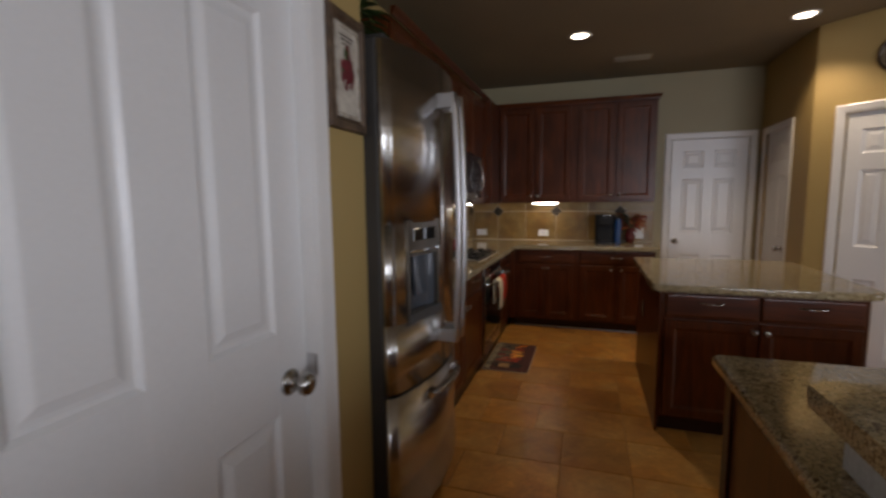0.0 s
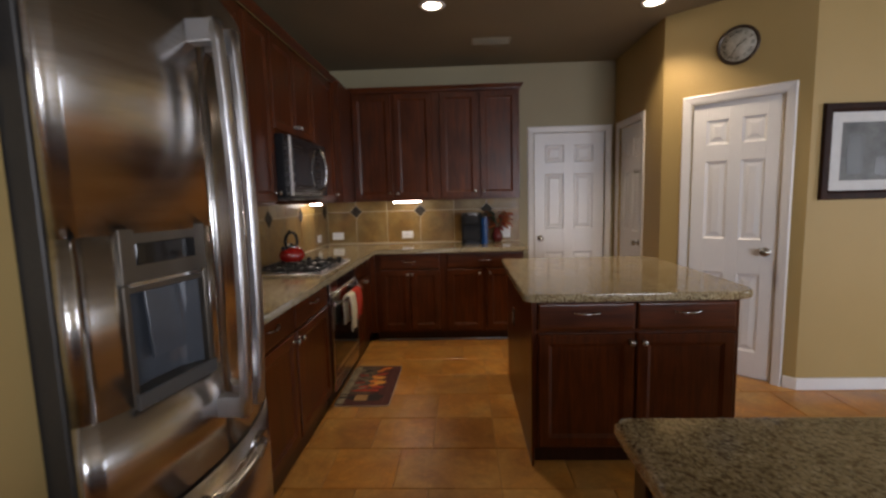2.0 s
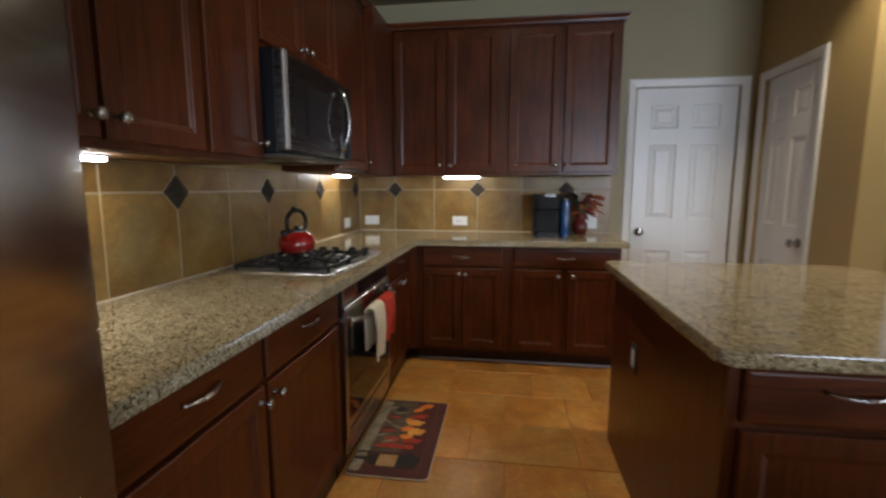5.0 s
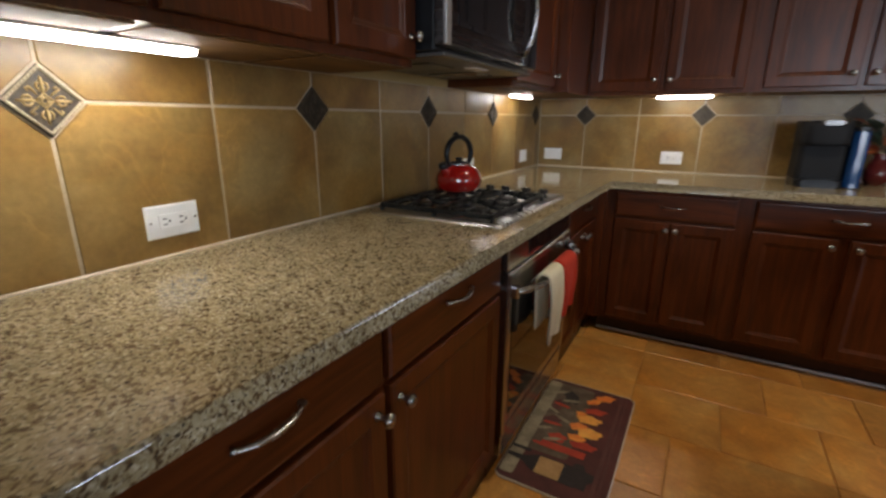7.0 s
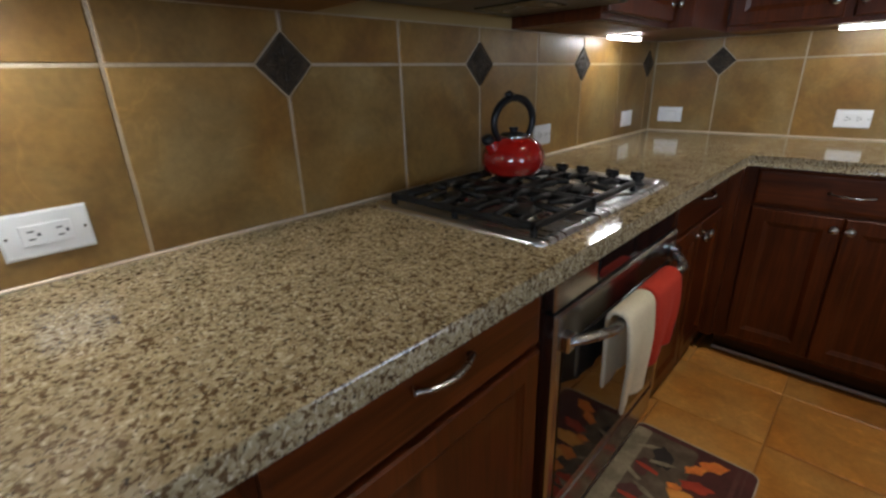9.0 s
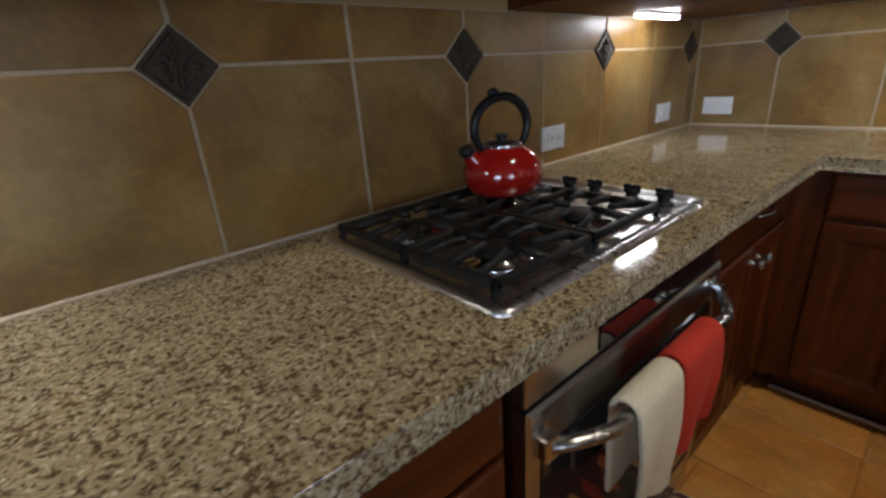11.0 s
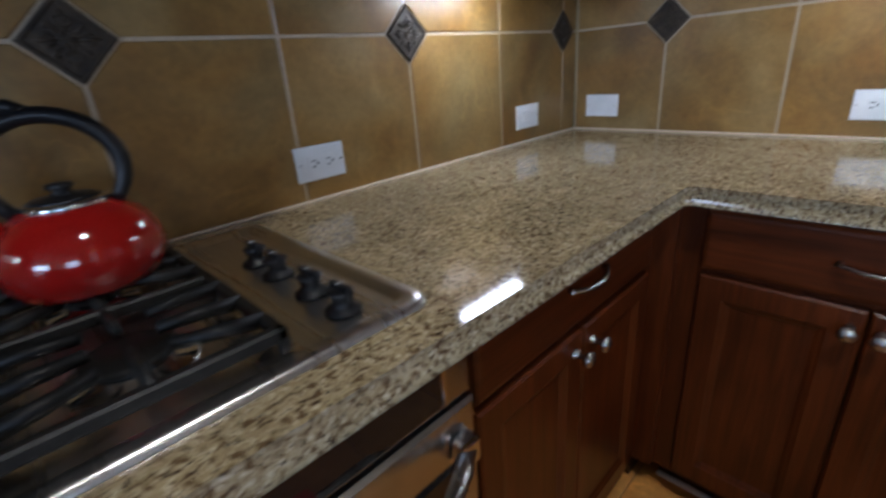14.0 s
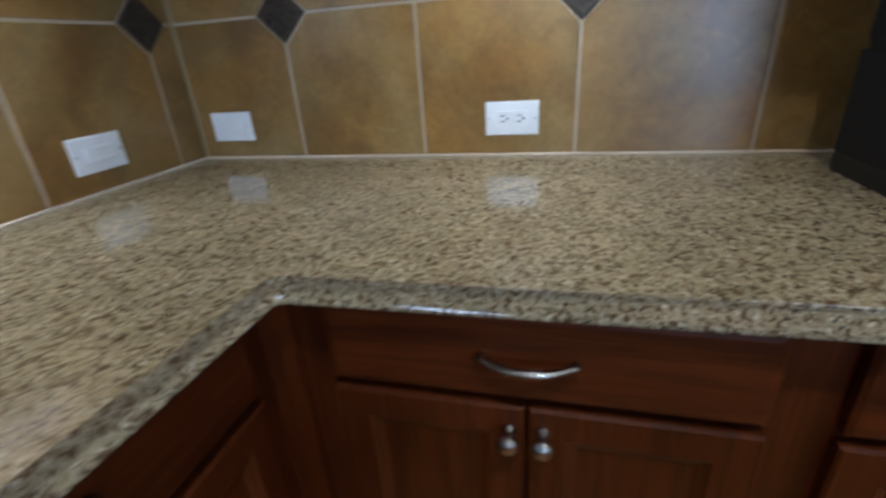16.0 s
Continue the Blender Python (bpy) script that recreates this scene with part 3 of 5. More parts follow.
# near counter with a raised ledge
counter("sink_countertop", [(1.79, -6.6), (3.6, -6.6), (3.6, -3.935), (1.80, -3.935), (1.78, -3.955)], 0.875, 0.916, "speckled beige granite countertop over brown cabinet")
nc = thing("base_cabinet", pose(1.83, -3.98, 0), "brown wooden base cabinet under a beige granite counter", "cabinet")
part("body", bm_box(0, 1.7, -2.6, 0, 0.0, 0.874), wood("brown_wood", (0.085, 0.030, 0.010), (0.19, 0.075, 0.024)), nc)
part("corner_post", bm_box(-0.012, 0.03, -0.05, 0.012, 0.0, 0.874, 0.003), SHADOW_WOOD, nc, "dark corner post")
led = thing("raised_ledge", pose(1.80, -4.52, 0.9165), "raised granite ledge on a grey riser on counter", "ledge")
part("riser", bm_box(0.055, 0.28, -2.05, -0.05, 0.0, 0.105), mottled("grey_riser_paint", (0.42, 0.44, 0.46), (0.5, 0.52, 0.54), 3.0, 80.0, (0.3, 0.4)), led)
part("slab", bm_prism(rounded(0.0, 0.40, -2.08, 0.0, (0.01, 0.01, 0.03, 0.03)), 0.105, 0.148, 0.014, 3), GRANITE, led)

# ---------------------------------------------------------------- refrigerator
def bow(x, w=0.835):
    """How far the bowed front stands out at x."""
    return 0.028 + 0.082 * math.sin(math.pi * max(0.0, min(1.0, x / w))) ** 0.8


def door_slab(x0, x1, z0, z1, bm=None, round_left=True, round_right=True, n=14):
    """A piece of a bowed door between x0 and x1, rounded at its free edges."""
    pts = [(x1, 0.0), (x0, 0.0)]
    r = 0.024
    for k in range(n + 1):
        x = x0 + (x1 - x0) * k / n
        pts.append((x, -bow(x)))
    if round_left:
        y = bow(x0)
        pts[2:3] = [(x0 + r * (1 - math.cos(a)), -y + r - r * math.sin(a)) for a in (0, 0.31, 0.63, 0.94, 1.26)] + [(x0 + r, -bow(x0 + r))]
    if round_right:
        y = bow(x1)
        pts[-1:] = [(x1 - r, -bow(x1 - r))] + [(x1 - r * (1 - math.cos(a)), -y + r - r * math.sin(a)) for a in (1.26, 0.94, 0.63, 0.31, 0)]
    own = bm_prism(pts, z0, z1, 0.0)
    bmesh.ops.recalc_face_normals(own, faces=own.faces[:])
    for f in own.faces:
        f.smooth = abs(f.normal.z) < 0.5
    return add_to(bm, own)


fr = thing("refrigerator", pose(0.655, -4.03, 0, 0, 0, 90), "stainless steel french-door refrigerator with water dispenser", "refrigerator")
part("case", bm_box(0.0, 0.835, 0.004, 0.64, 0.03, 2.0, 0.004), SIDEGREY, fr, "dark grey steel case")
part("hinge_cover", bm_box(0.02, 0.12, -0.02, 0.08, 2.0, 2.02, 0.006), SIDEGREY, fr)
part("hinge_cover", bm_box(0.71, 0.81, -0.02, 0.08, 2.0, 2.02, 0.006), SIDEGREY, fr)
ZD = (0.664, 1.995)
ld = door_slab(0.003, 0.4135, ZD[0], 0.940)
door_slab(0.003, 0.4135, 1.330, ZD[1], ld)
door_slab(0.003, 0.102, 0.940, 1.330, ld, True, False, 6)
door_slab(0.358, 0.4135, 0.940, 1.330, ld, False, True, 4)
part("door", ld, STEEL, fr)
part("door", door_slab(0.4195, 0.832, *ZD), STEEL, fr)
part("freezer_drawer", door_slab(0.003, 0.832, 0.10, 0.650, n=28), STEEL, fr)
part("kick_grille", bm_box(0.01, 0.825, -0.01, 0.02, 0.0, 0.095), BLACK, fr, "black kick grille")
# dispenser in the door
dz0, dz1 = 0.935, 1.345
GREYP = plain("grey_plastic", (0.115, 0.098, 0.078), 0.34, 0.6)
DW, DH, NICHE = 0.292, dz1 - dz0, 0.052
disp = part("dispenser", bm_box(0.0, DW, 0.0, 0.012, 0.285, DH, 0.004, 2), GREYP, fr, "grey dispenser with dark display")
for q in ((0.0, 0.020, 0.0, NICHE, 0.0, 0.285), (DW - 0.020, DW, 0.0, NICHE, 0.0, 0.285), (0.020, DW - 0.020, 0.0, NICHE, 0.0, 0.030), (0.020, DW - 0.020, 0.004, NICHE, 0.262, 0.285)):
    part("frame_strip", bm_box(*q, 0.003), GREYP, disp)
disp.matrix_local = pose(0.101, -bow(0.10) - 0.004, 0.932, 0, 0, -math.degrees(math.atan2(bow(0.36) - bow(0.10), 0.26))) @ Matrix.Diagonal((0.895, 1.0, 1.0, 1.0))
BAYP = plain("glossy_bay_plastic", (0.075, 0.085, 0.10), 0.12)
bm, rows = bmesh.new(), []
for k in range(13):
    u = -1 + k / 6
    rows.append([bm.verts.new((DW / 2 + u * (DW / 2 - 0.02), NICHE - 0.034 * abs(u) ** 3, z)) for z in (0.030, 0.262)])
for a, b in zip(rows, rows[1:]):
    bm.faces.new((a[0], b[0], b[1], a[1])).smooth = True
part("bay", bm, BAYP, disp, "glossy dark recessed filling bay")
part("bay_lip", bm_box(0.018, DW - 0.018, -0.003, 0.003, 0.278, 0.288, 0.001), CHROME, disp)
part("display", bm_box(0.045, 0.245, -0.003, 0.003, 0.325, 0.375, 0.002), GLASSBLACK, disp, "black glass display")
p = part("paddle", bm_box(0, 0.11, -0.004, 0.004, -0.17, 0.0, 0.003, 2), BAYP, disp, "dark blue-grey paddle")
p.matrix_local = pose(0.09, 0.032, 0.262, -4, 0, 0)
part("drip_tray", bm_box(0.004, DW - 0.004, -0.010, 0.003, -0.004, 0.034, 0.003), plain("dark_tray_plastic", (0.08, 0.078, 0.075), 0.35), disp)


def long_handle(parent, x, z0, z1):
    """A flat bar, slightly bowed, on two square blocks."""
    bm, loops = bmesh.new(), []
    for k in range(21):
        u = k / 20
        y = -bow(x) - 0.070 - 0.020 * math.sin(math.pi * u) ** 0.8
        z = z0 + (z1 - z0) * u
        loops.append([bm.verts.new((x + a, y + b, z)) for a, b in ((-0.022, 0.010), (-0.022, -0.004), (-0.015, -0.010), (0.0, -0.012), (0.015, -0.010), (0.022, -0.004), (0.022, 0.010))])
    for p, q in zip(loops, loops[1:]):
        for k in range(7):
            bm.faces.new((p[k], p[(k + 1) % 7], q[(k + 1) % 7], q[k])).smooth = 0 < k < 5
    bm.faces.new(loops[0][::-1]), bm.faces.new(loops[-1])
    bmesh.ops.recalc_face_normals(bm, faces=bm.faces[:])
    h = part("handle", bm, HANDLE_STEEL, parent, "long bowed steel handle")
    for z in (z0 + 0.030, z1 - 0.030):
        part("bracket", bm_box(x - 0.0215, x + 0.0215, -bow(x) - 0.068, -bow(x) + 0.004, z - 0.0295, z + 0.0295, 0.004, 2), BRACKET, h, "square pale steel bracket")


HANDLE_STEEL = plain("satin_handle_steel", (0.62, 0.63, 0.65), 0.30, 1.0)
BRACKET = plain("pale_cast_steel", (0.60, 0.61, 0.63), 0.36, 0.8)
long_handle(fr, 0.376, 0.785, 1.870)
long_handle(fr, 0.462, 0.785, 1.870)
pts = [(0.24 + 0.35 * k / 16, -bow(0.24) - 0.015 - 0.04 * math.sin(math.pi * k / 16) ** 0.5, 0.592) for k in range(17)]
dh = part("drawer_handle", bm_tube(pts, 0.016, 12, 0.72), NICKEL, fr, "curved steel drawer handle", True)
for x in (0.24, 0.59):
    part("bracket", bm_box(x - 0.03, x + 0.03, -bow(x) - 0.024, -bow(x) + 0.006, 0.574, 0.610, 0.006, 2), CHROME, dh)


# ---------------------------------------------------------------- leaves, for plants
def bm_leaf(bm, at, way, length, width, droop=0.3, spin=0.0):
    way = Vector(way).normalized()
    side = way.cross(Vector((0, 0, 1)))
    side = side.normalized() if side.length > 0.05 else Vector((1, 0, 0))
    side = Matrix.Rotation(spin, 3, way) @ side
    up = side.cross(way)
    rows = []
    for k, wd in enumerate((0.12, 0.75, 1.0, 0.7, 0.05)):
        u = k / 4
        mid = Vector(at) + way * length * u - Vector((0, 0, 1)) * droop * length * u * u
        rows.append([bm.verts.new(mid - side * wd * width / 2 + up * 0.12 * width * wd), bm.verts.new(mid), bm.verts.new(mid + side * wd * width / 2 + up * 0.12 * width * wd)])
    for a, b in zip(rows, rows[1:]):
        bm.faces.new((a[0], a[1], b[1], b[0]))
        bm.faces.new((a[1], a[2], b[2], b[1]))


GREEN_LEAF = mottled("green_leaf", (0.025, 0.05, 0.012), (0.06, 0.10, 0.025), 12.0, 90.0, (0.4, 0.55))
rng = random.Random(4)
pl = thing("trailing_plant", pose(0.42, -3.86, 2.0), "dark green leafy plant on top of refrigerator", "plant")
part("pot", bm_lathe(((0.0, 0.0), (0.07, 0.0), (0.09, 0.12), (0.096, 0.125), (0.085, 0.13), (0.0, 0.12)), 20), plain("brown_clay", (0.14, 0.07, 0.04), 0.6), pl)
bm = bmesh.new()
for k in range(70):
    a = rng.uniform(0, 6.28)
    bm_leaf(bm, (0.06 * math.cos(a), 0.06 * math.sin(a), 0.12 + rng.uniform(0, 0.08)), (math.cos(a), math.sin(a), rng.uniform(-0.3, 0.9)), rng.uniform(0.10, 0.22), rng.uniform(0.03, 0.055), rng.uniform(0.2, 0.7))
part("leaves", bm, GREEN_LEAF, pl)


# ---------------------------------------------------------------- microwave
DARKSTEEL = mottled("dark_stainless", (0.10, 0.095, 0.09), (0.135, 0.13, 0.125), 1.5, 9.0, (0.22, 0.32), 1.0, 0.03, (1, 1, 40), dist=0.001)
mw = thing("microwave", pose(0.385, -2.09, 1.415, 0, 0, 90), "black and stainless over-range microwave under wall cabinet", "microwave")
part("case", bm_box(0, 0.755, 0.0, 0.375, 0.0, 0.395, 0.004), BLACK, mw)
mdoor = part("door", bm_box(0.0, 0.60, -0.035, -0.001, 0.012, 0.385, 0.006, 2), DARKSTEEL, mw)
part("edge_strip", bm_box(-0.003, 0.026, -0.043, -0.030, 0.012, 0.385, 0.004, 2), plain("bright_steel_trim", (0.72, 0.71, 0.69), 0.38, 0.9), mdoor, "bright steel edge strip")
part("window", bm_rings(0.42, 0.235, ((0.0, 0.0), (0.012, -0.001), (0.016, 0.002), (0.02, 0.002)), 0.01), GLASSBLACK, mdoor, "black glass window").location = (0.075, -0.038, 0.07)
part("control_panel", bm_box(0.604, 0.755, -0.033, -0.001, 0.012, 0.385, 0.004), GLASSBLACK, mw)
pts = [(0.575, -0.04 - 0.048 * math.sin(math.pi * k / 14) ** 0.6, 0.045 + 0.305 * k / 14) for k in range(15)]
part("handle", bm_tube(pts, 0.011, 10, 0.8), NICKEL, mdoor, "curved steel handle", True)
part("bottom_plate", bm_box(0.02, 0.735, -0.02, 0.36, -0.012, -0.001, 0.003), mottled("dark_bottom_enamel", (0.06, 0.055, 0.05), (0.09, 0.083, 0.075), 6.0, 100.0, (0.3, 0.4)), mw)
for x in (0.14, 0.46):
    part("grease_filter", bm_box(x, x + 0.16, 0.10, 0.30, -0.016, -0.012, 0.001), DARKSTEEL, mw)
part("lamp_lens", bm_box(0.33, 0.43, 0.03, 0.08, -0.015, -0.012, 0.001), OUTLET, mw)
for k in range(9):
    part("vent_slat", bm_box(0.03 + 0.078 * k, 0.098 + 0.078 * k, -0.037, -0.034, 0.389, 0.393), DARKSTEEL, mw)

# ---------------------------------------------------------------- wall oven under the counter
ov = thing("built_in_oven", pose(0.569, -2.010, 0, 0, 0, 90), "stainless steel built-in oven with black glass door", "oven")
W = 0.722
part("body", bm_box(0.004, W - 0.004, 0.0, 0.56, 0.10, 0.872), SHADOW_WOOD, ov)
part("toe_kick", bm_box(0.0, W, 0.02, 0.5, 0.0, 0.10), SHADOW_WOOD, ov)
cp = part("control_panel", bm_box(0.006, W - 0.006, -0.030, -0.001, 0.782, 0.865, 0.004, 2), STEEL_FLAT, ov)
part("display", bm_box(0.19, 0.662, -0.033, -0.028, 0.788, 0.858, 0.002), GLASSBLACK, cp, "black glass control display")
part("edge_strip", bm_box(0.664, 0.670, -0.034, -0.028, 0.788, 0.858, 0.001), CHROME, cp)
od = part("door", bm_rings(W - 0.012, 0.585, ((0.0, 0.006), (0.006, 0.0), (0.026, 0.0), (0.031, 0.004), (0.035, 0.004)), 0.034), STEEL_FLAT, ov)
od.location = (0.006, -0.036, 0.19)
part("window", bm_box(0.032, W - 0.044, -0.001, 0.006, 0.070, 0.495, 0.002), GLASSBLACK, od, "black glass oven window")
HZ = 0.522
pts = [(0.03 + (W - 0.075) * k / 20, -0.012 - 0.050 * min(1.0, math.sin(math.pi * k / 20) * 2.2) ** 0.8, HZ) for k in range(21)]
part("handle", bm_tube(pts, 0.0125, 12, 0.85), NICKEL, od, "tubular steel handle", True)
for x in (0.03, W - 0.045):
    part("bracket", bm_box(x - 0.016, x + 0.016, -0.022, 0.002, HZ - 0.02, HZ + 0.02, 0.005, 2), CHROME, od)
part("lower_trim", bm_box(0.006, W - 0.006, -0.030, -0.001, 0.105, 0.184, 0.004, 2), STEEL_FLAT, ov)


# ---------------------------------------------------------------- towels over the oven handle
def towel(name, y0, y1, front, behind, material_, label, seed):
    """A folded towel hung over the oven's bar."""
    g = random.Random(seed)
    bx, bz, r = 0.661, 0.712, 0.020
    line = [(bx - r - 0.004, bz - behind * (1 - k / 8)) for k in range(8)]
    line += [(bx + (r + 0.004) * math.cos(math.pi * (1 - k / 8)), bz + (r + 0.004) * math.sin(math.pi * (1 - k / 8))) for k in range(9)]
    line += [(bx + r + 0.004 + 0.005 * math.sin(k / 3), bz - front * k / 14) for k in range(1, 15)]
    n, bm, rows = 14, bmesh.new(), []
    ph = g.uniform(0, 6)
    for j in range(n + 1):
        v = j / n
        row = []
        for i, (x, z) in enumerate(line):
            low = max(0.0, (bz - z) / max(front, 0.1))
            wob = 0.010 * low * math.sin(7.5 * v + ph) + 0.004 * low * math.sin(17 * v + 2 * ph)
            pinch = (v - 0.5) * 0.12 * low
            row.append(bm.verts.new((x + wob * (1 if x > bx else 0.3), y0 + (y1 - y0) * (v - pinch * 0.6), z + 0.004 * math.sin(9 * v + ph) * low)))
        rows.append(row)
    for a, b in zip(rows, rows[1:]):
        for k in range(len(line) - 1):
            bm.faces.new((a[k], a[k + 1], b[k + 1], b[k])).smooth = True
    bmesh.ops.recalc_face_normals(bm, faces=bm.faces[:])
    ob = tagged(part(name, bm, material_), label, "towel")
    s = ob.modifiers.new("thick", "SOLIDIFY")
    s.thickness, s.offset = 0.011, 0.0
    b = ob.modifiers.new("soft", "SUBSURF")
    b.levels = b.render_levels = 1
    return ob


towel("hand_towel", -1.842, -1.690, 0.240, 0.19, CREAM_CLOTH, "cream folded hand towel hanging over oven handle", 1)
towel("hand_towel", -1.680, -1.505, 0.198, 0.17, RED_CLOTH, "orange-red folded hand towel hanging over oven handle", 2)

# ---------------------------------------------------------------- gas cooktop
CX0, CX1, CY0, CY1, CZ = 0.066, 0.572, -2.014, -1.318, 0.916
ck = thing("gas_cooktop", pose(0, 0, CZ), "stainless gas cooktop with black iron grates on granite", "cooktop")
rim = bmesh.new()
loops = []
for inset, z in ((0.0, 0.0005), (0.001, 0.006), (0.006, 0.009), (0.022, 0.009), (0.030, 0.003), (0.034, 0.0025)):
    loops.append([rim.verts.new((x, y, z)) for x, y in rounded(CX0 + inset, CX1 - inset, CY0 + inset, CY1 - inset, (0.028 - inset * 0.5,) * 4, 6)])
for a, b in zip(loops, loops[1:]):
    for k in range(len(a)):
        rim.faces.new((a[k], a[(k + 1) % len(a)], b[(k + 1) % len(b)], b[k])).smooth = True
rim.faces.new(loops[-1])
part("steel_tray", rim, TRAY, ck, "brushed stainless tray")
GX = (0.098, 0.534)
GY = ((-1.985, -1.738), (-1.732, -1.487))


def grate(y0, y1):
    g = part("grate", bm_box(GX[0], GX[0] + 0.014, y0, y1, 0.018, 0.034, 0.002), IRON, ck, "black cast iron grate")
    bar = []
    bar.append((GX[1] - 0.014, GX[1], y0, y1))
    bar.append((GX[0], GX[1], y0, y0 + 0.014))
    bar.append((GX[0], GX[1], y1 - 0.014, y1))
    mx = (GX[0] + GX[1]) / 2
    bar.append((mx - 0.007, mx + 0.007, y0, y1))
    for q in bar:
        part("bar", bm_box(*q, 0.018, 0.034, 0.003), IRON, g)
    my = (y0 + y1) / 2
    for c in (0.207, 0.425):
        for off, inner in ((-0.064, 0.030), (0.0, 0.030), (0.064, 0.030)):
            for side in (-1, 1):
                ye, yi = (y0 + 0.006, my - inner) if side < 0 else (y1 - 0.006, my + inner)
                part("finger", bm_tube([(c + off, ye, 0.027), (c + off * 0.95, ye * 0.5 + yi * 0.5, 0.033), (c + off * 0.72, yi, 0.035)], [0.0078, 0.0072, 0.0058], 4, 1.25), IRON, g)
        for side in (-1, 1):
            part("finger", bm_tube([(c + side * 0.103, my, 0.028), (c + side * 0.060, my, 0.033), (c + side * 0.026, my, 0.035)], [0.0075, 0.0068, 0.0055], 4, 1.25), IRON, g)
    for x in (GX[0] + 0.006, GX[1] - 0.006, mx):
        for y in (y0 + 0.006, y1 - 0.006):
            part("foot", bm_box(x - 0.006, x + 0.006, y - 0.006, y + 0.006, 0.003, 0.021, 0.001), IRON, g)


for y0, y1 in GY:
    grate(y0, y1)
    for bx, r in ((0.207, 0.036), (0.425, 0.043)):
        m = pose(bx, (y0 + y1) / 2, 0.0025)
        bn = part("burner", bm_lathe(((0.0, 0.0), (r + 0.022, 0.0), (r + 0.018, 0.004), (r, 0.006), (r - 0.002, 0.014), (0.0, 0.014)), 28), CHROME, ck, "chrome burner ring", False)
        bn.matrix_local = m
        part("cap", bm_lathe(((0.0, 0.014), (r, 0.014), (r + 0.001, 0.018), (r - 0.004, 0.022), (0.0, 0.0225)), 28), IRON, bn, "black enamel burner cap")
for x in (0.263, 0.335, 0.43, 0.504):
    kb = part("knob", bm_lathe(((0.0, 0.0), (0.0225, 0.0), (0.0225, 0.004), (0.0150, 0.007), (0.0125, 0.014), (0.0145, 0.022), (0.0165, 0.026), (0.0135, 0.029), (0.0, 0.030)), 22), BLACK, ck, "black control knob")
    kb.location = (x, -1.405, 0.003)
    part("grip", bm_box(-0.0195, 0.0195, -0.0045, 0.0045, 0.017, 0.037, 0.0035, 2), BLACK, kb)
    part("pointer_line", bm_box(-0.001, 0.001, -0.004, 0.004, 0.0365, 0.0374), OUTLET, kb)
for k in range(4):
    part("marking", bm_box((0.263, 0.335, 0.43, 0.504)[k] - 0.004, (0.263, 0.335, 0.43, 0.504)[k] + 0.004, -1.384, -1.381, 0.0028, 0.0034), SLOT, ck)

# ---------------------------------------------------------------- kettle
kt = thing("tea_kettle", pose(0.206, -1.597, 0.9535, 0, 0, -104) @ Matrix.Diagonal((1.10, 1.10, 0.965, 1.0)), "shiny red enamel tea kettle with black handle", "kettle")
part("body", bm_lathe(((0.0, 0.0), (0.066, 0.0), (0.072, 0.004), (0.082, 0.022), (0.0855, 0.042), (0.083, 0.062), (0.074, 0.082), (0.060, 0.097), (0.046, 0.106), (0.042, 0.108)), 40), RED, kt, "", True)
part("collar", bm_lathe(((0.041, 0.106), (0.0435, 0.108), (0.042, 0.114), (0.039, 0.115), (0.0, 0.115)), 32), CHROME, kt, "chrome collar ring")
part("lid", bm_lathe(((0.0, 0.114), (0.036, 0.1145), (0.030, 0.119), (0.012, 0.121), (0.009, 0.126), (0.014, 0.131), (0.012, 0.136), (0.0, 0.137)), 28), BLACK, kt, "black lid with knob", True)
part("spout", bm_tube([(0.056, 0, 0.066), (0.070, 0, 0.082), (0.080, 0, 0.098), (0.084, 0, 0.104)], [0.026, 0.020, 0.015, 0.013], 14), RED, kt, "", True)
part("whistle", bm_tube([(0.080, 0, 0.099), (0.086, 0, 0.108), (0.091, 0, 0.117)], [0.0155, 0.017, 0.014], 12), BLACK, kt, "black whistle cap", True)
arc = []
for k in range(25):
    a = radians(-34 + 248 * k / 24)
    arc.append((0.066 * math.cos(a), 0, 0.152 + 0.068 * math.sin(a)))
arc = [(0.046, 0, 0.100)] + arc + [(-0.046, 0, 0.100)]
part("handle", bm_tube(arc, [0.0085 + 0.0025 * math.sin(math.pi * k / 26) for k in range(27)], 10), BLACK, kt, "black arched handle", True)
part("trigger", bm_tube([(0.004, 0, 0.224), (0.018, 0, 0.233), (0.030, 0, 0.230)], [0.008, 0.009, 0.005], 8), BLACK, kt, "", True)


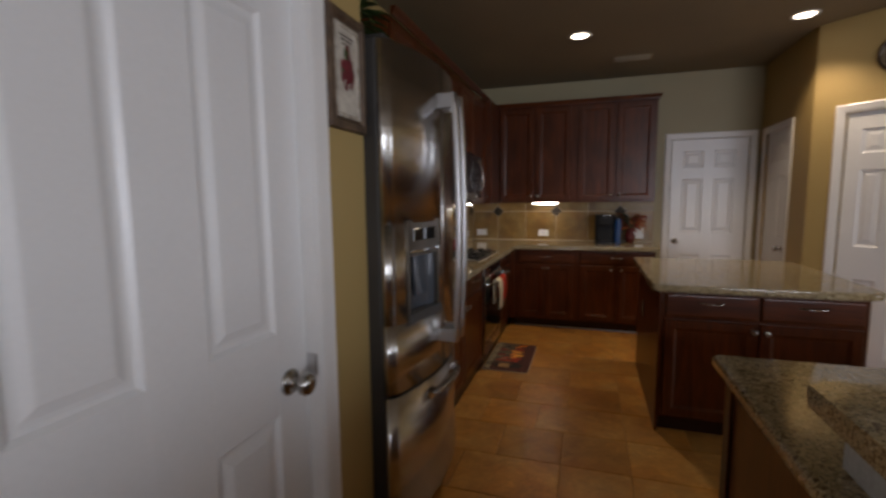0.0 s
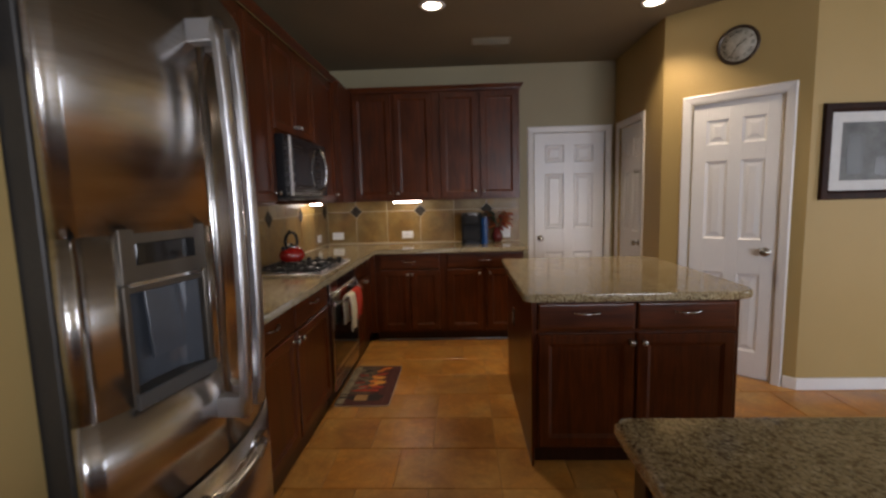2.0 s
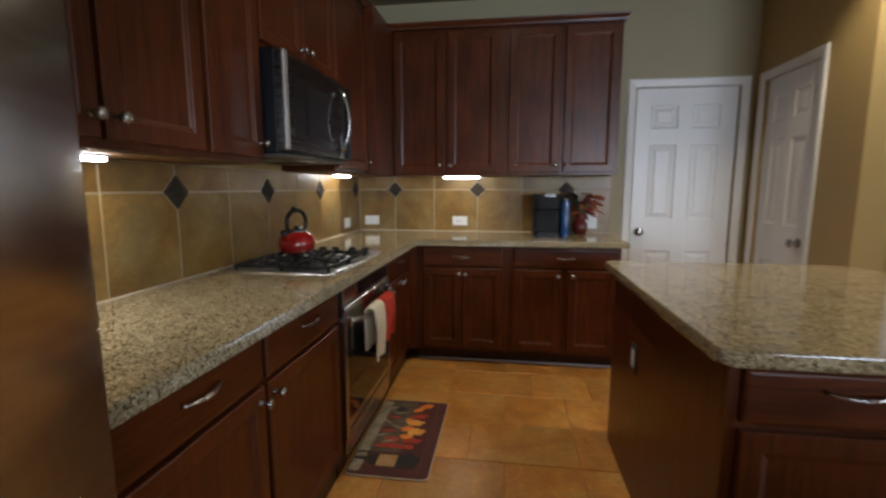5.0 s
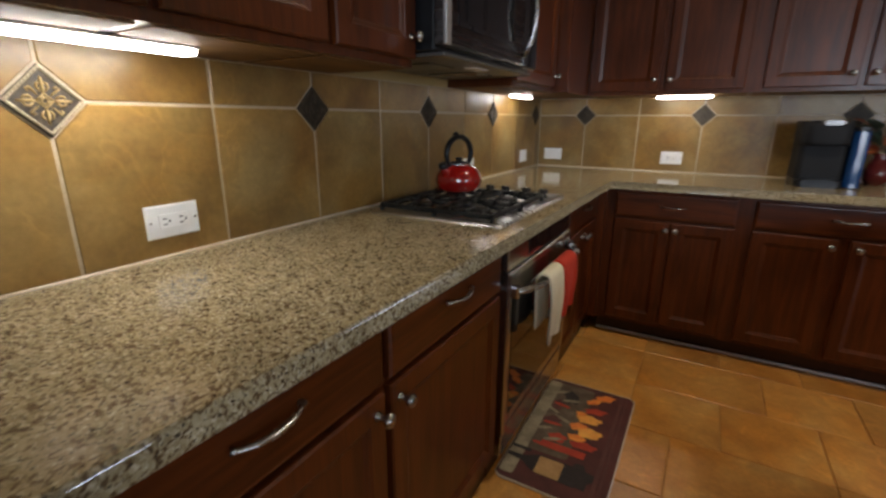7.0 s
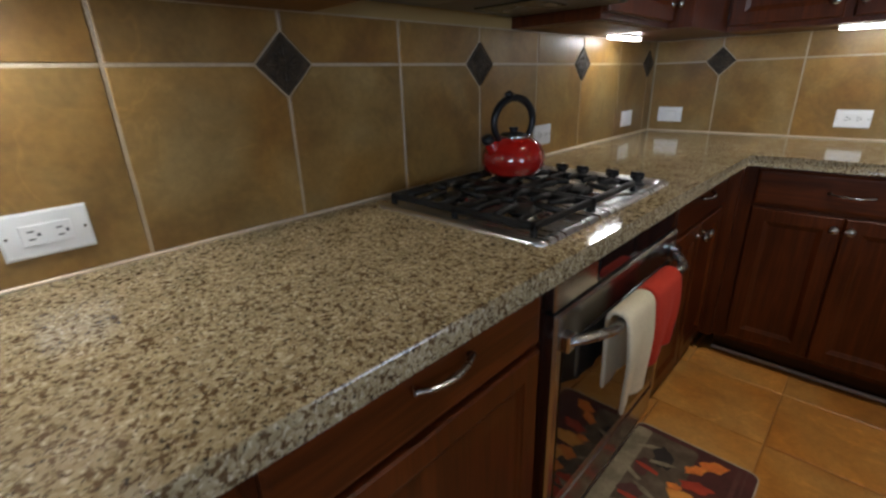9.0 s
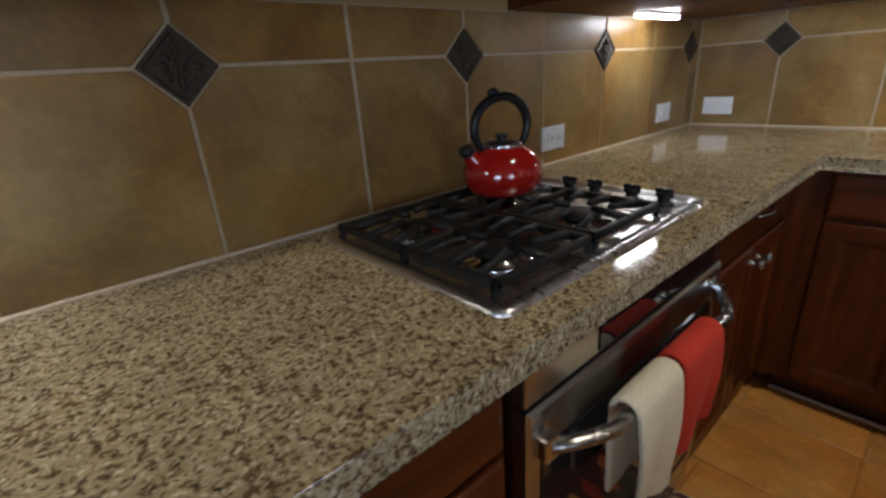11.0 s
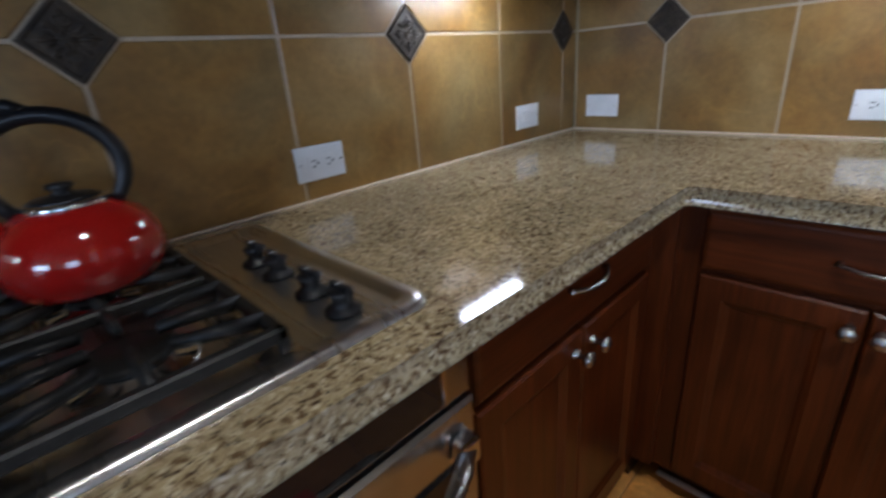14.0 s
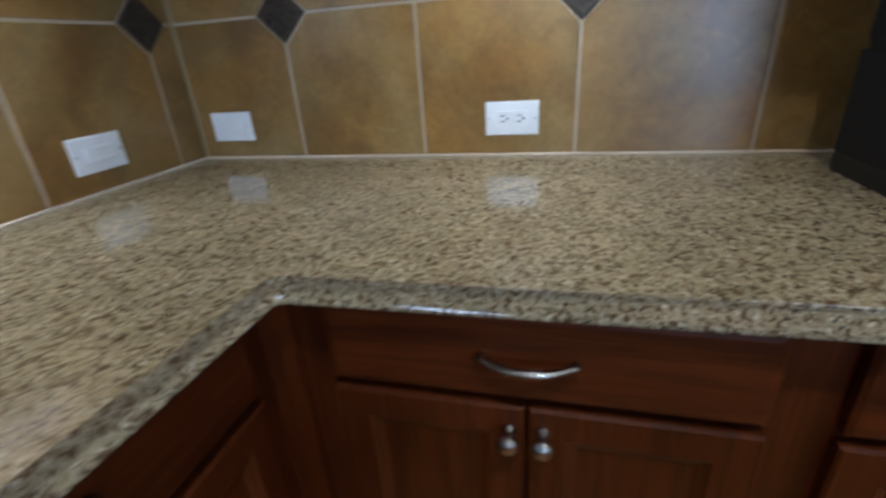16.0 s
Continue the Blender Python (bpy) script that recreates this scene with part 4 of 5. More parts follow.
# ---------------------------------------------------------------- outlets
def outlet(m, label, kind, w=0.122, h=0.076, plate=None):
    o = thing("wall_outlet", m, label, "outlet", "white wall outlets")
    part("plate", bm_rings(w, h, ((0.0, 0.002), (0.004, 0.0), (0.006, 0.0)), 0.006), plate or OUTLET, o).location = (-w / 2, -0.006, -h / 2)
    if kind == "outlet":
        part("insert", bm_box(-0.034, 0.034, -0.0085, -0.005, -0.017, 0.017, 0.001), OUTLET, o)
        for s in (-1, 1):
            x = s * 0.019
            for dz in (-0.0065, 0.0065):
                part("slot", bm_box(x - 0.006, x + 0.003, -0.0092, -0.0082, dz - 0.0012, dz + 0.0012), SLOT, o)
            part("slot", bm_box(x + 0.006, x + 0.0105, -0.0092, -0.0082, -0.0025, 0.0025), SLOT, o)
    elif kind == "switch":
        part("rocker", bm_box(-0.033, 0.033, -0.0095, -0.005, -0.016, 0.016, 0.002), OUTLET, o)
    else:
        for x in (-0.03, 0.03):
            part("rocker", bm_box(x - 0.016, x + 0.016, -0.0095, -0.005, -0.033, 0.033, 0.002), OUTLET, o)
    for s in (-1, 1):
        part("screw", bm_box(s * (w / 2 - 0.009) - 0.002, s * (w / 2 - 0.009) + 0.002, -0.0067, -0.0057, -0.002, 0.002), NICKEL, o)


TF = 0.0085  # tile face in front of the plaster
for y, kd in ((-2.658, "outlet"), (-1.125, "outlet"), (-0.322, "switch")):
    outlet(pose(TF, y, 1.003, 0, 0, 90), "white wall " + kd + " plate on tan backsplash tiles", kd)
for x, kd in ((0.119, "switch"), (0.878, "outlet")):
    outlet(pose(x, -TF, 1.004, 0, 0, 0), "white wall " + kd + " plate on tan backsplash tiles", kd)
outlet(pose(1.925, -TF, 1.012), "white double switch plate beside the coffee maker", "double", 0.118, 0.118)
outlet(pose(1.8025, -1.90, 0.585, 0, 0, -90) @ pose(0, 0, 0, 0, 90, 0), "dark outlet with white inserts on island side", "outlet", 0.115, 0.07, SIDEGREY)

# ---------------------------------------------------------------- lamps under the cabinets
def strip_light(m, length, label, half=0.018):
    s = thing("under_cabinet_light", m, label, "lamp", "under-cabinet lights")
    part("housing", bm_box(-length / 2, length / 2, -half, half, -0.006, 0.0, 0.002), OUTLET, s)
    part("diffuser", bm_box(-length / 2 + 0.006, length / 2 - 0.006, -half + 0.004, half - 0.004, -0.0155, -0.0061, 0.004, 2), TUBEGLOW, s, "glowing white diffuser")


strip_light(pose(0.150, -2.792, 1.3685, 0, 0, 90), 0.305, "lit white strip lamp under cabinet near refrigerator", 0.027)
strip_light(pose(0.105, -0.655, 1.3685, 0, 0, 90), 0.29, "lit white strip lamp under corner cabinet")
strip_light(pose(0.915, -0.24, 1.3685), 0.29, "lit white strip lamp under back cabinet")


def can_light(x, y):
    c = thing("recessed_light", pose(x, y, H), "lit round recessed ceiling light with white trim", "lamp", "recessed ceiling lights")
    part("trim_ring", bm_lathe(((0.066, -0.002), (0.072, -0.008), (0.088, -0.006), (0.094, -0.0005), (0.066, -0.0004)), 32), TRIM, c)
    part("bulb", bm_lathe(((0.0, -0.001), (0.064, -0.001), (0.064, -0.0035), (0.0, -0.006)), 28), CANGLOW, c, "glowing frosted lens")


for cx, cy in CANS:
    can_light(cx, cy)
VENTPAINT = mottled("vent_enamel", (0.30, 0.26, 0.185), (0.36, 0.315, 0.225), 6.0, 80.0, (0.4, 0.5), bump=0.05)
vent = thing("ceiling_vent", pose(1.755, -0.74, H), "tan painted metal air vent in the ceiling", "vent")
part("frame", bm_box(-0.17, 0.17, -0.085, 0.085, -0.006, -0.0005, 0.002), VENTPAINT, vent)
for k in range(7):
    s = part("slat", bm_box(-0.15, 0.15, -0.007, 0.007, -0.0015, 0.0015), VENTPAINT, vent)
    s.matrix_local = pose(0, -0.06 + 0.02 * k, -0.009, 35, 0, 0)

# ---------------------------------------------------------------- coffee maker and flowers
BLACK_MATTE = plain("matte_black_plastic", (0.009, 0.009, 0.010), 0.62, gloss=0.25)
cm = thing("coffee_maker", pose(1.58, -0.27, 0.916), "black pod coffee maker with a blue water tank", "coffee maker")
part("base", bm_prism(rounded(-0.115, 0.075, -0.15, 0.15, (0.03,) * 4), 0.0, 0.035, 0.006, 2), BLACK, cm)
part("column", bm_prism(rounded(-0.115, 0.075, -0.11, 0.15, (0.03,) * 4), 0.035, 0.20, 0.0), BLACK_MATTE, cm)
part("head", bm_prism(rounded(-0.118, 0.078, -0.15, 0.15, (0.05,) * 4), 0.20, 0.315, 0.022, 3), BLACK_MATTE, cm, "", True)
part("chrome_band", bm_prism(rounded(-0.08, 0.06, -0.155, -0.02, (0.04,) * 4), 0.296, 0.319, 0.006, 2), DARKSTEEL, cm, "dark steel lid handle")
part("drip_tray", bm_prism(rounded(-0.09, 0.05, -0.145, -0.01, (0.02,) * 4), 0.035, 0.042, 0.002), BLACK, cm)
part("water_tank", bm_prism(rounded(0.080, 0.145, -0.12, 0.14, (0.025,) * 4), 0.004, 0.27, 0.006, 2), plain("blue_plastic", (0.008, 0.042, 0.14), 0.12), cm, "blue water tank")
part("tank_lid", bm_prism(rounded(0.078, 0.147, -0.122, 0.142, (0.025,) * 4), 0.27, 0.29, 0.006, 2), BLACK, cm)
vs = thing("flower_vase", pose(1.835, -0.14, 0.916) @ Matrix.Scale(1.22, 4), "dark vase with red and orange autumn leaves", "vase")
part("vase", bm_lathe(((0.0, 0.0), (0.032, 0.0), (0.045, 0.03), (0.048, 0.06), (0.030, 0.10), (0.024, 0.12), (0.029, 0.13), (0.022, 0.13), (0.02, 0.11), (0.0, 0.10)), 24), plain("dark_red_glaze", (0.09, 0.012, 0.01), 0.15), vs, "", True)
rng = random.Random(9)
hues = (("red_leaf", (0.16, 0.014, 0.010), (0.26, 0.03, 0.016)), ("orange_leaf", (0.22, 0.05, 0.012), (0.36, 0.10, 0.022)), ("dark_leaf", (0.02, 0.035, 0.022), (0.04, 0.06, 0.03)))
for nm, c1, c2 in hues:
    bm = bmesh.new()
    for k in range(34 if nm != "dark_leaf" else 24):
        a = rng.uniform(-1.2, 3.6) if nm != "dark_leaf" else rng.uniform(1.8, 4.0)
        up = rng.uniform(0.2, 1.2) if nm != "dark_leaf" else rng.uniform(1.0, 2.2)
        base = Vector((0, 0, 0.12)) + Vector((math.cos(a) * 0.5, math.sin(a) * 0.35, up)).normalized() * rng.uniform(0.02, 0.14)
        bm_leaf(bm, base, (math.cos(a), math.sin(a) * 0.6 - 0.2, up - 0.5), rng.uniform(0.05, 0.09), rng.uniform(0.022, 0.04), rng.uniform(0.1, 0.5), rng.uniform(-0.8, 0.8))
    part("leaves", bm, mottled(nm, c1, c2, 20.0, 120.0, (0.45, 0.6)), vs)
bm = bmesh.new()
for k in range(8):
    a = rng.uniform(0, 6.28)
    bm_tube([(0, 0, 0.06), (0.02 * math.cos(a), 0.02 * math.sin(a), 0.14), (0.07 * math.cos(a), 0.05 * math.sin(a), 0.24)], 0.0016, 5, bm=bm)
part("stems", bm, plain("brown_stem", (0.08, 0.05, 0.02), 0.7), vs)

# ---------------------------------------------------------------- clock and pictures
cl_m = pose(A.x, A.y, 0, 0, 0, SLANT) @ pose(0.50, 0, 2.405, 90, 0, 0) @ Matrix.Scale(0.8, 4)
ck2 = thing("wall_clock", cl_m, "round wall clock with cream face and dark rim", "clock")
part("rim", bm_lathe(((0.0, 0.0), (0.158, 0.0), (0.165, 0.006), (0.166, 0.018), (0.158, 0.030), (0.148, 0.028), (0.140, 0.016), (0.0, 0.016)), 48), plain("dark_bronze_rim", (0.06, 0.042, 0.03), 0.35, 0.4), ck2, "", True)
face = part("face", bm_lathe(((0.0, 0.0165), (0.139, 0.0165), (0.139, 0.0175), (0.0, 0.018)), 48), mottled("aged_cream_face", (0.34, 0.31, 0.24), (0.56, 0.52, 0.42), 16.0, 60.0, (0.5, 0.6)), ck2, "aged cream face")
DARK_INK = plain("faded_ink", (0.10, 0.08, 0.07), 0.6)
INK = plain("black_ink", (0.015, 0.013, 0.012), 0.6)
for k, word in enumerate(("XII", "I", "II", "III", "IIII", "V", "VI", "VII", "VIII", "IX", "X", "XI")):
    fc = bpy.data.curves.new("numeral", "FONT")
    fc.body, fc.size, fc.align_x, fc.align_y, fc.extrude = word, 0.042, "CENTER", "CENTER", 0.0004
    fc.materials.append(INK)
    o = new("numeral", fc)
    o.parent = ck2
    o.matrix_local = pose(0, 0, 0.0186, 0, 0, -30 * k) @ pose(0, 0.108, 0)
for ang, ln, wd in ((-62, 0.07, 0.007), (148, 0.10, 0.005)):
    o = part("pointer", bm_box(-wd / 2, wd / 2, -0.015, ln, 0.0195, 0.0205), INK, ck2)
    o.matrix_local = pose(0, 0, 0, 0, 0, ang)
FRAMEWOOD = wood("dark_frame_wood", (0.016, 0.007, 0.005), (0.035, 0.014, 0.009), rough=(0.45, 0.55), coat=0.03)
FRAMEWOOD.node_tree.nodes["Principled BSDF"].inputs["Specular IOR Level"].default_value = 0.12
pf = thing("framed_picture", pose(3.825, -1.761, 1.312), "grey landscape picture in dark frame with white mat", "picture")
part("frame", bm_rings(0.84, 0.62, ((0.0, -0.018), (0.006, -0.026), (0.04, -0.026), (0.056, -0.014), (0.0585, -0.008), (0.0595, -0.008)), 0.0), FRAMEWOOD, pf)
part("mat", bm_rings(0.725, 0.505, ((0.0, 0.0), (0.002, -0.002), (0.055, -0.002), (0.058, 0.0), (0.059, 0.0)), 0.002), plain("white_mat_board", (0.60, 0.61, 0.60), 0.7), pf).location = (0.0575, -0.0085, 0.0575)
part("print", bm_box(0.124, 0.716, -0.0105, -0.0095, 0.124, 0.496), mottled("grey_landscape_print", (0.03, 0.034, 0.033), (0.16, 0.17, 0.165), 7.0, 40.0, (0.45, 0.55)), pf, "grey landscape print")
for x, z, w_, h_ in ((0.16, 0.16, 0.10, 0.26), (0.34, 0.15, 0.16, 0.12), (0.55, 0.16, 0.12, 0.2)):
    part("print_shape", bm_prism(rounded(x, x + w_, z, z + h_, (0.04,) * 4), 0.0, 0.0006), plain("dark_print_ink", (0.04, 0.045, 0.043), 0.3), pf).matrix_local = pose(0, -0.0106, 0, 90, 0, 0)
pw = thing("flower_picture", pose(0.601, -4.284, 1.655, 0, 0, 90), "weathered brown framed print of red flowers on wall", "picture")
PW, PH = 0.240, 0.380
part("frame", bm_rings(PW, PH, ((0.0, -0.012), (0.004, -0.02), (0.026, -0.024), (0.034, -0.014), (0.040, -0.014), (0.042, -0.010), (0.043, -0.010)), 0.0), mottled("weathered_wood", (0.035, 0.018, 0.010), (0.15, 0.095, 0.055), 22.0, 120.0, (0.5, 0.7), bump=0.5), pw, "distressed dark brown frame")
part("inner_moulding", bm_rings(PW - 0.082, PH - 0.082, ((0.0, -0.002), (0.003, -0.006), (0.010, -0.006), (0.014, -0.001), (0.015, -0.001)), 0.002), mottled("flaking_white_paint", (0.20, 0.15, 0.10), (0.62, 0.58, 0.50), 40.0, 160.0, (0.5, 0.7), bump=0.5), pw, "flaking white inner moulding").location = (0.041, -0.0105, 0.041)
part("print", bm_box(0.055, PW - 0.055, -0.0125, -0.0105, 0.055, PH - 0.055), mottled("aged_white_print", (0.40, 0.36, 0.30), (0.60, 0.56, 0.48), 14.0, 60.0, (0.5, 0.6)), pw, "aged white print")
BURGUNDY = mottled("burgundy_print", (0.075, 0.008, 0.014), (0.21, 0.022, 0.032), 40.0, 120.0, (0.5, 0.6))
rng = random.Random(3)
for k in range(30):
    a, rr = rng.uniform(0, 6.28), rng.uniform(0, 0.045)
    x, z = PW / 2 + rr * math.cos(a) * 0.85, 0.20 + rr * math.sin(a) * 1.4
    s_ = rng.uniform(0.012, 0.022)
    petal = part("petal", bm_lathe(((0.0, 0.0), (s_, 0.0), (s_ * 0.8, 0.0006), (0.0, 0.001)), 9), GREEN_LEAF if k % 6 == 0 else BURGUNDY, pw)
    petal.matrix_local = pose(x, -0.0126 - 0.0001 * k, z, 90, 0, 0) @ Matrix.Diagonal((0.7, 1.0, 1.0, 1.0))
for k in range(3):
    part("lettering_bar", bm_box(0.075 + 0.008 * k, PW - 0.075 - 0.012 * k, -0.0132, -0.0126, 0.300 - 0.013 * k, 0.306 - 0.013 * k), DARK_INK, pw)

# ---------------------------------------------------------------- mat in front of the oven
rg = thing("kitchen_mat", pose(0.565, -1.985, 0.001), "brown autumn-print kitchen mat on the floor tiles", "mat")
part("backing", bm_prism(rounded(0, 0.385, 0, 0.73, (0.03,) * 4), 0.0, 0.006, 0.002, 2), mottled("pale_binding", (0.50, 0.44, 0.36), (0.58, 0.52, 0.44), 10.0, 200.0, (0.8, 0.9)), rg, "pale rubber edge")
part("print", bm_prism(rounded(0.004, 0.381, 0.006, 0.724, (0.028,) * 4), 0.006, 0.0075), mottled("maroon_print", (0.055, 0.013, 0.011), (0.105, 0.026, 0.02), 9.0, 120.0, (0.7, 0.85)), rg, "dark maroon print")


def flat_shape(outline, z, color, name="printed_shape", label=""):
    part(name, bm_prism(outline, z, z + 0.0006), color, rg, label)


OLIVE_P = mottled("olive_print", (0.058, 0.038, 0.024), (0.150, 0.112, 0.076), 16.0, 60.0, (0.75, 0.9))
flat_shape(rounded(0.012, 0.215, 0.19, 0.70, (0.02,) * 4), 0.0076, OLIVE_P, "printed_field", "olive brown field")
PALE_P = mottled("faded_beige_print", (0.16, 0.13, 0.085), (0.34, 0.29, 0.20), 14.0, 60.0, (0.75, 0.9))
flat_shape(rounded(0.008, 0.062, 0.03, 0.70, (0.012,) * 4), 0.0078, PALE_P, "printed_field", "faded beige margin")
BROWN_P = mottled("brown_stripe_print", (0.075, 0.026, 0.022), (0.12, 0.042, 0.036), 8.0, 60.0, (0.75, 0.9))
flat_shape(rounded(0.325, 0.338, 0.02, 0.71, (0.004,) * 4), 0.0076, BROWN_P)
flat_shape(rounded(0.348, 0.355, 0.02, 0.71, (0.003,) * 4), 0.0076, BROWN_P)
ORANGE_P = mottled("orange_print", (0.62, 0.12, 0.015), (0.84, 0.30, 0.05), 16.0, 60.0, (0.7, 0.85))
YELLOW_P = mottled("golden_print", (0.68, 0.24, 0.035), (0.84, 0.42, 0.08), 16.0, 60.0, (0.7, 0.85))
REDP = mottled("brick_red_print", (0.33, 0.028, 0.012), (0.46, 0.055, 0.020), 14.0, 60.0, (0.7, 0.85))
DARKP = mottled("black_print", (0.012, 0.009, 0.009), (0.03, 0.022, 0.02), 14.0, 60.0, (0.7, 0.85))
TANP = mottled("tan_print", (0.36, 0.20, 0.075), (0.46, 0.28, 0.12), 14.0, 60.0, (0.7, 0.85))
rng = random.Random(12)


def blob(cx, cy, rx, ry, turn=0.0, n=14):
    """A lobed outline."""
    out = []
    for k in range(n):
        a = 2 * math.pi * k / n
        r = 1 + 0.18 * math.sin(5 * a + turn * 3) + rng.uniform(-0.08, 0.08)
        x, y = rx * r * math.cos(a), ry * r * math.sin(a)
        out.append((cx + x * math.cos(turn) - y * math.sin(turn), cy + x * math.sin(turn) + y * math.cos(turn)))
    return out


zz = 0.0084
for cx, cy, rx, ry, tn, colour in (
    (0.265, 0.665, 0.042, 0.024, 0.5, ORANGE_P), (0.225, 0.615, 0.034, 0.018, 0.7, ORANGE_P), (0.245, 0.545, 0.045, 0.022, 0.3, REDP),
    (0.235, 0.475, 0.050, 0.030, 0.1, YELLOW_P), (0.195, 0.505, 0.022, 0.014, 0.2, ORANGE_P), (0.205, 0.41, 0.036, 0.026, 0.4, ORANGE_P),
    (0.255, 0.385, 0.048, 0.034, 0.2, YELLOW_P), (0.215, 0.335, 0.034, 0.022, 0.0, ORANGE_P), (0.25, 0.30, 0.05, 0.022, 0.1, REDP),
    (0.13, 0.60, 0.03, 0.05, 0.4, DARKP), (0.09, 0.52, 0.025, 0.04, 0.1, BROWN_P), (0.10, 0.40, 0.04, 0.03, 0.6, BROWN_P), (0.15, 0.30, 0.035, 0.03, 0.2, REDP),
):
    flat_shape(blob(cx, cy, rx, ry, tn), zz, colour)
    zz += 0.00005
flat_shape(rounded(0.10, 0.27, 0.225, 0.262, (0.006,) * 4), zz, REDP)
bottle = [(0.010, 0.118), (0.070, 0.112), (0.105, 0.085), (0.130, 0.078), (0.270, 0.070), (0.275, 0.170), (0.130, 0.172), (0.100, 0.158), (0.070, 0.140), (0.010, 0.136)]
flat_shape(bottle, zz + 0.0002, DARKP, "printed_bottle", "dark wine bottle print")
flat_shape(rounded(0.0085, 0.085, 0.170, 0.186, (0.006,) * 4), zz + 0.0002, DARKP)
for k in range(9):
    yy = 0.235 + 0.048 * k
    flat_shape(blob(0.105 + 0.035 * math.sin(2.1 * k), yy, 0.040, 0.009, 0.5 * math.sin(k), 10), zz + 0.0003, PALE_P if k % 3 else REDP)
flat_shape(blob(0.265, 0.13, 0.055, 0.06, 0.0), zz + 0.0001, DARKP)
flat_shape(rounded(0.125, 0.215, 0.075, 0.165, (0.006,) * 4), zz + 0.0009, TANP)

# quarter round at the cabinets' feet
solid("trim", bm_box(0.62, 2.045, -0.548, -0.532, 0.0, 0.014, 0.004), TRIM, "pale caulk strip along the toe kick", "trim")

# ---------------------------------------------------------------- backsplash tiles
CAULK = mottled("cream_caulk", (0.62, 0.50, 0.36), (0.70, 0.58, 0.43), 15.0, 120.0, (0.5, 0.6))
LEFT = (-3.186, -2.851, -2.516, -2.182, -1.846, -1.507, -1.170, -0.825, -0.458, -0.10, -0.010)
LEFT_D = (-2.851, -2.182, -1.507, -0.825, -0.10)
BACK = (0.010, 0.325, 0.662, 1.022, 1.385, 1.735, 2.083)
BACK_D = (0.325, 1.022, 1.735)
ZROWS = (0.9225, 1.262, 1.3715)
GAP, CUT = 0.0035, 0.068


def tile_outline(a, b, z0, z1, diamonds, zc):
    """A tile between the joints a and b; corners that meet a diamond are cut off."""
    a0, b0, lo, hi = a + GAP, b - GAP, z0 + GAP * (z0 != ZROWS[0]), z1 - GAP
    if z0 == ZROWS[0]:
        lo = z0
    pts = []
    for x, z, left, low in ((a0, lo, 1, 1), (b0, lo, 0, 1), (b0, hi, 0, 0), (a0, hi, 1, 0)):
        near = any(abs((a if left else b) - d) < 1e-6 for d in diamonds) and abs((z0 if low else z1) - zc) < 1e-6
        if not near:
            pts.append((x, z))
            continue
        dx = CUT if left else -CUT
        dz = CUT if low else -CUT
        side, flat = (x, (z0 if low else z1) + dz), ((a if left else b) + dx, z)
        pts += [side, flat] if (left and low) or (not left and not low) else [flat, side]
    return pts


def face_tile(outline, thick=0.0075, edge=0.0018):
    """A tile in the xz plane with softened edges, its front to -y."""
    bm = bmesh.new()
    cx, cz = sum(p[0] for p in outline) / len(outline), sum(p[1] for p in outline) / len(outline)
    def loop(inset, y):
        out = []
        for x, z in outline:
            v = Vector((x - cx, z - cz))
            ln = max(v.length, 1e-6)
            out.append(bm.verts.new((x - v.x / ln * inset, y, z - v.y / ln * inset)))
        return out
    rows = [loop(0, 0.0), loop(0, -thick + edge), loop(edge * 1.2, -thick)]
    n = len(outline)
    for p, q in zip(rows, rows[1:]):
        for k in range(n):
            bm.faces.new((p[k], p[(k + 1) % n], q[(k + 1) % n], q[k]))
    bm.faces.new(rows[-1])
    return bm


# bronze darkened to near black: the shade on unlit diamonds is in the colour
BRONZE = mottled("shaded_bronze_tile", (0.016, 0.011, 0.006), (0.062, 0.043, 0.024), 45.0, 160.0, (0.5, 0.65), 0.1, 0.25)


GOLDSTONE = mottled("antique_gold_relief", (0.17, 0.105, 0.032), (0.36, 0.25, 0.095), 30.0, 160.0, (0.35, 0.5), bump=0.4)
PALESTONE = mottled("pale_rope_stone", (0.30, 0.24, 0.15), (0.46, 0.39, 0.26), 30.0, 160.0, (0.45, 0.6), bump=0.4)
# a quarter of the relief: a bud and two scrolls towards each corner
SCROLLS = (
    (((0.014, 0.0), (0.022, 0.0), (0.031, 0.0), (0.042, 0.0)), 0.0032),
    (((0.017, 0.004), (0.024, 0.009), (0.030, 0.008), (0.033, 0.004)), 0.0024),
    (((0.017, -0.004), (0.024, -0.009), (0.030, -0.008), (0.033, -0.004)), 0.0024),
    (((0.011, 0.010), (0.019, 0.016), (0.024, 0.021), (0.021, 0.025), (0.016, 0.022)), 0.0026),
)


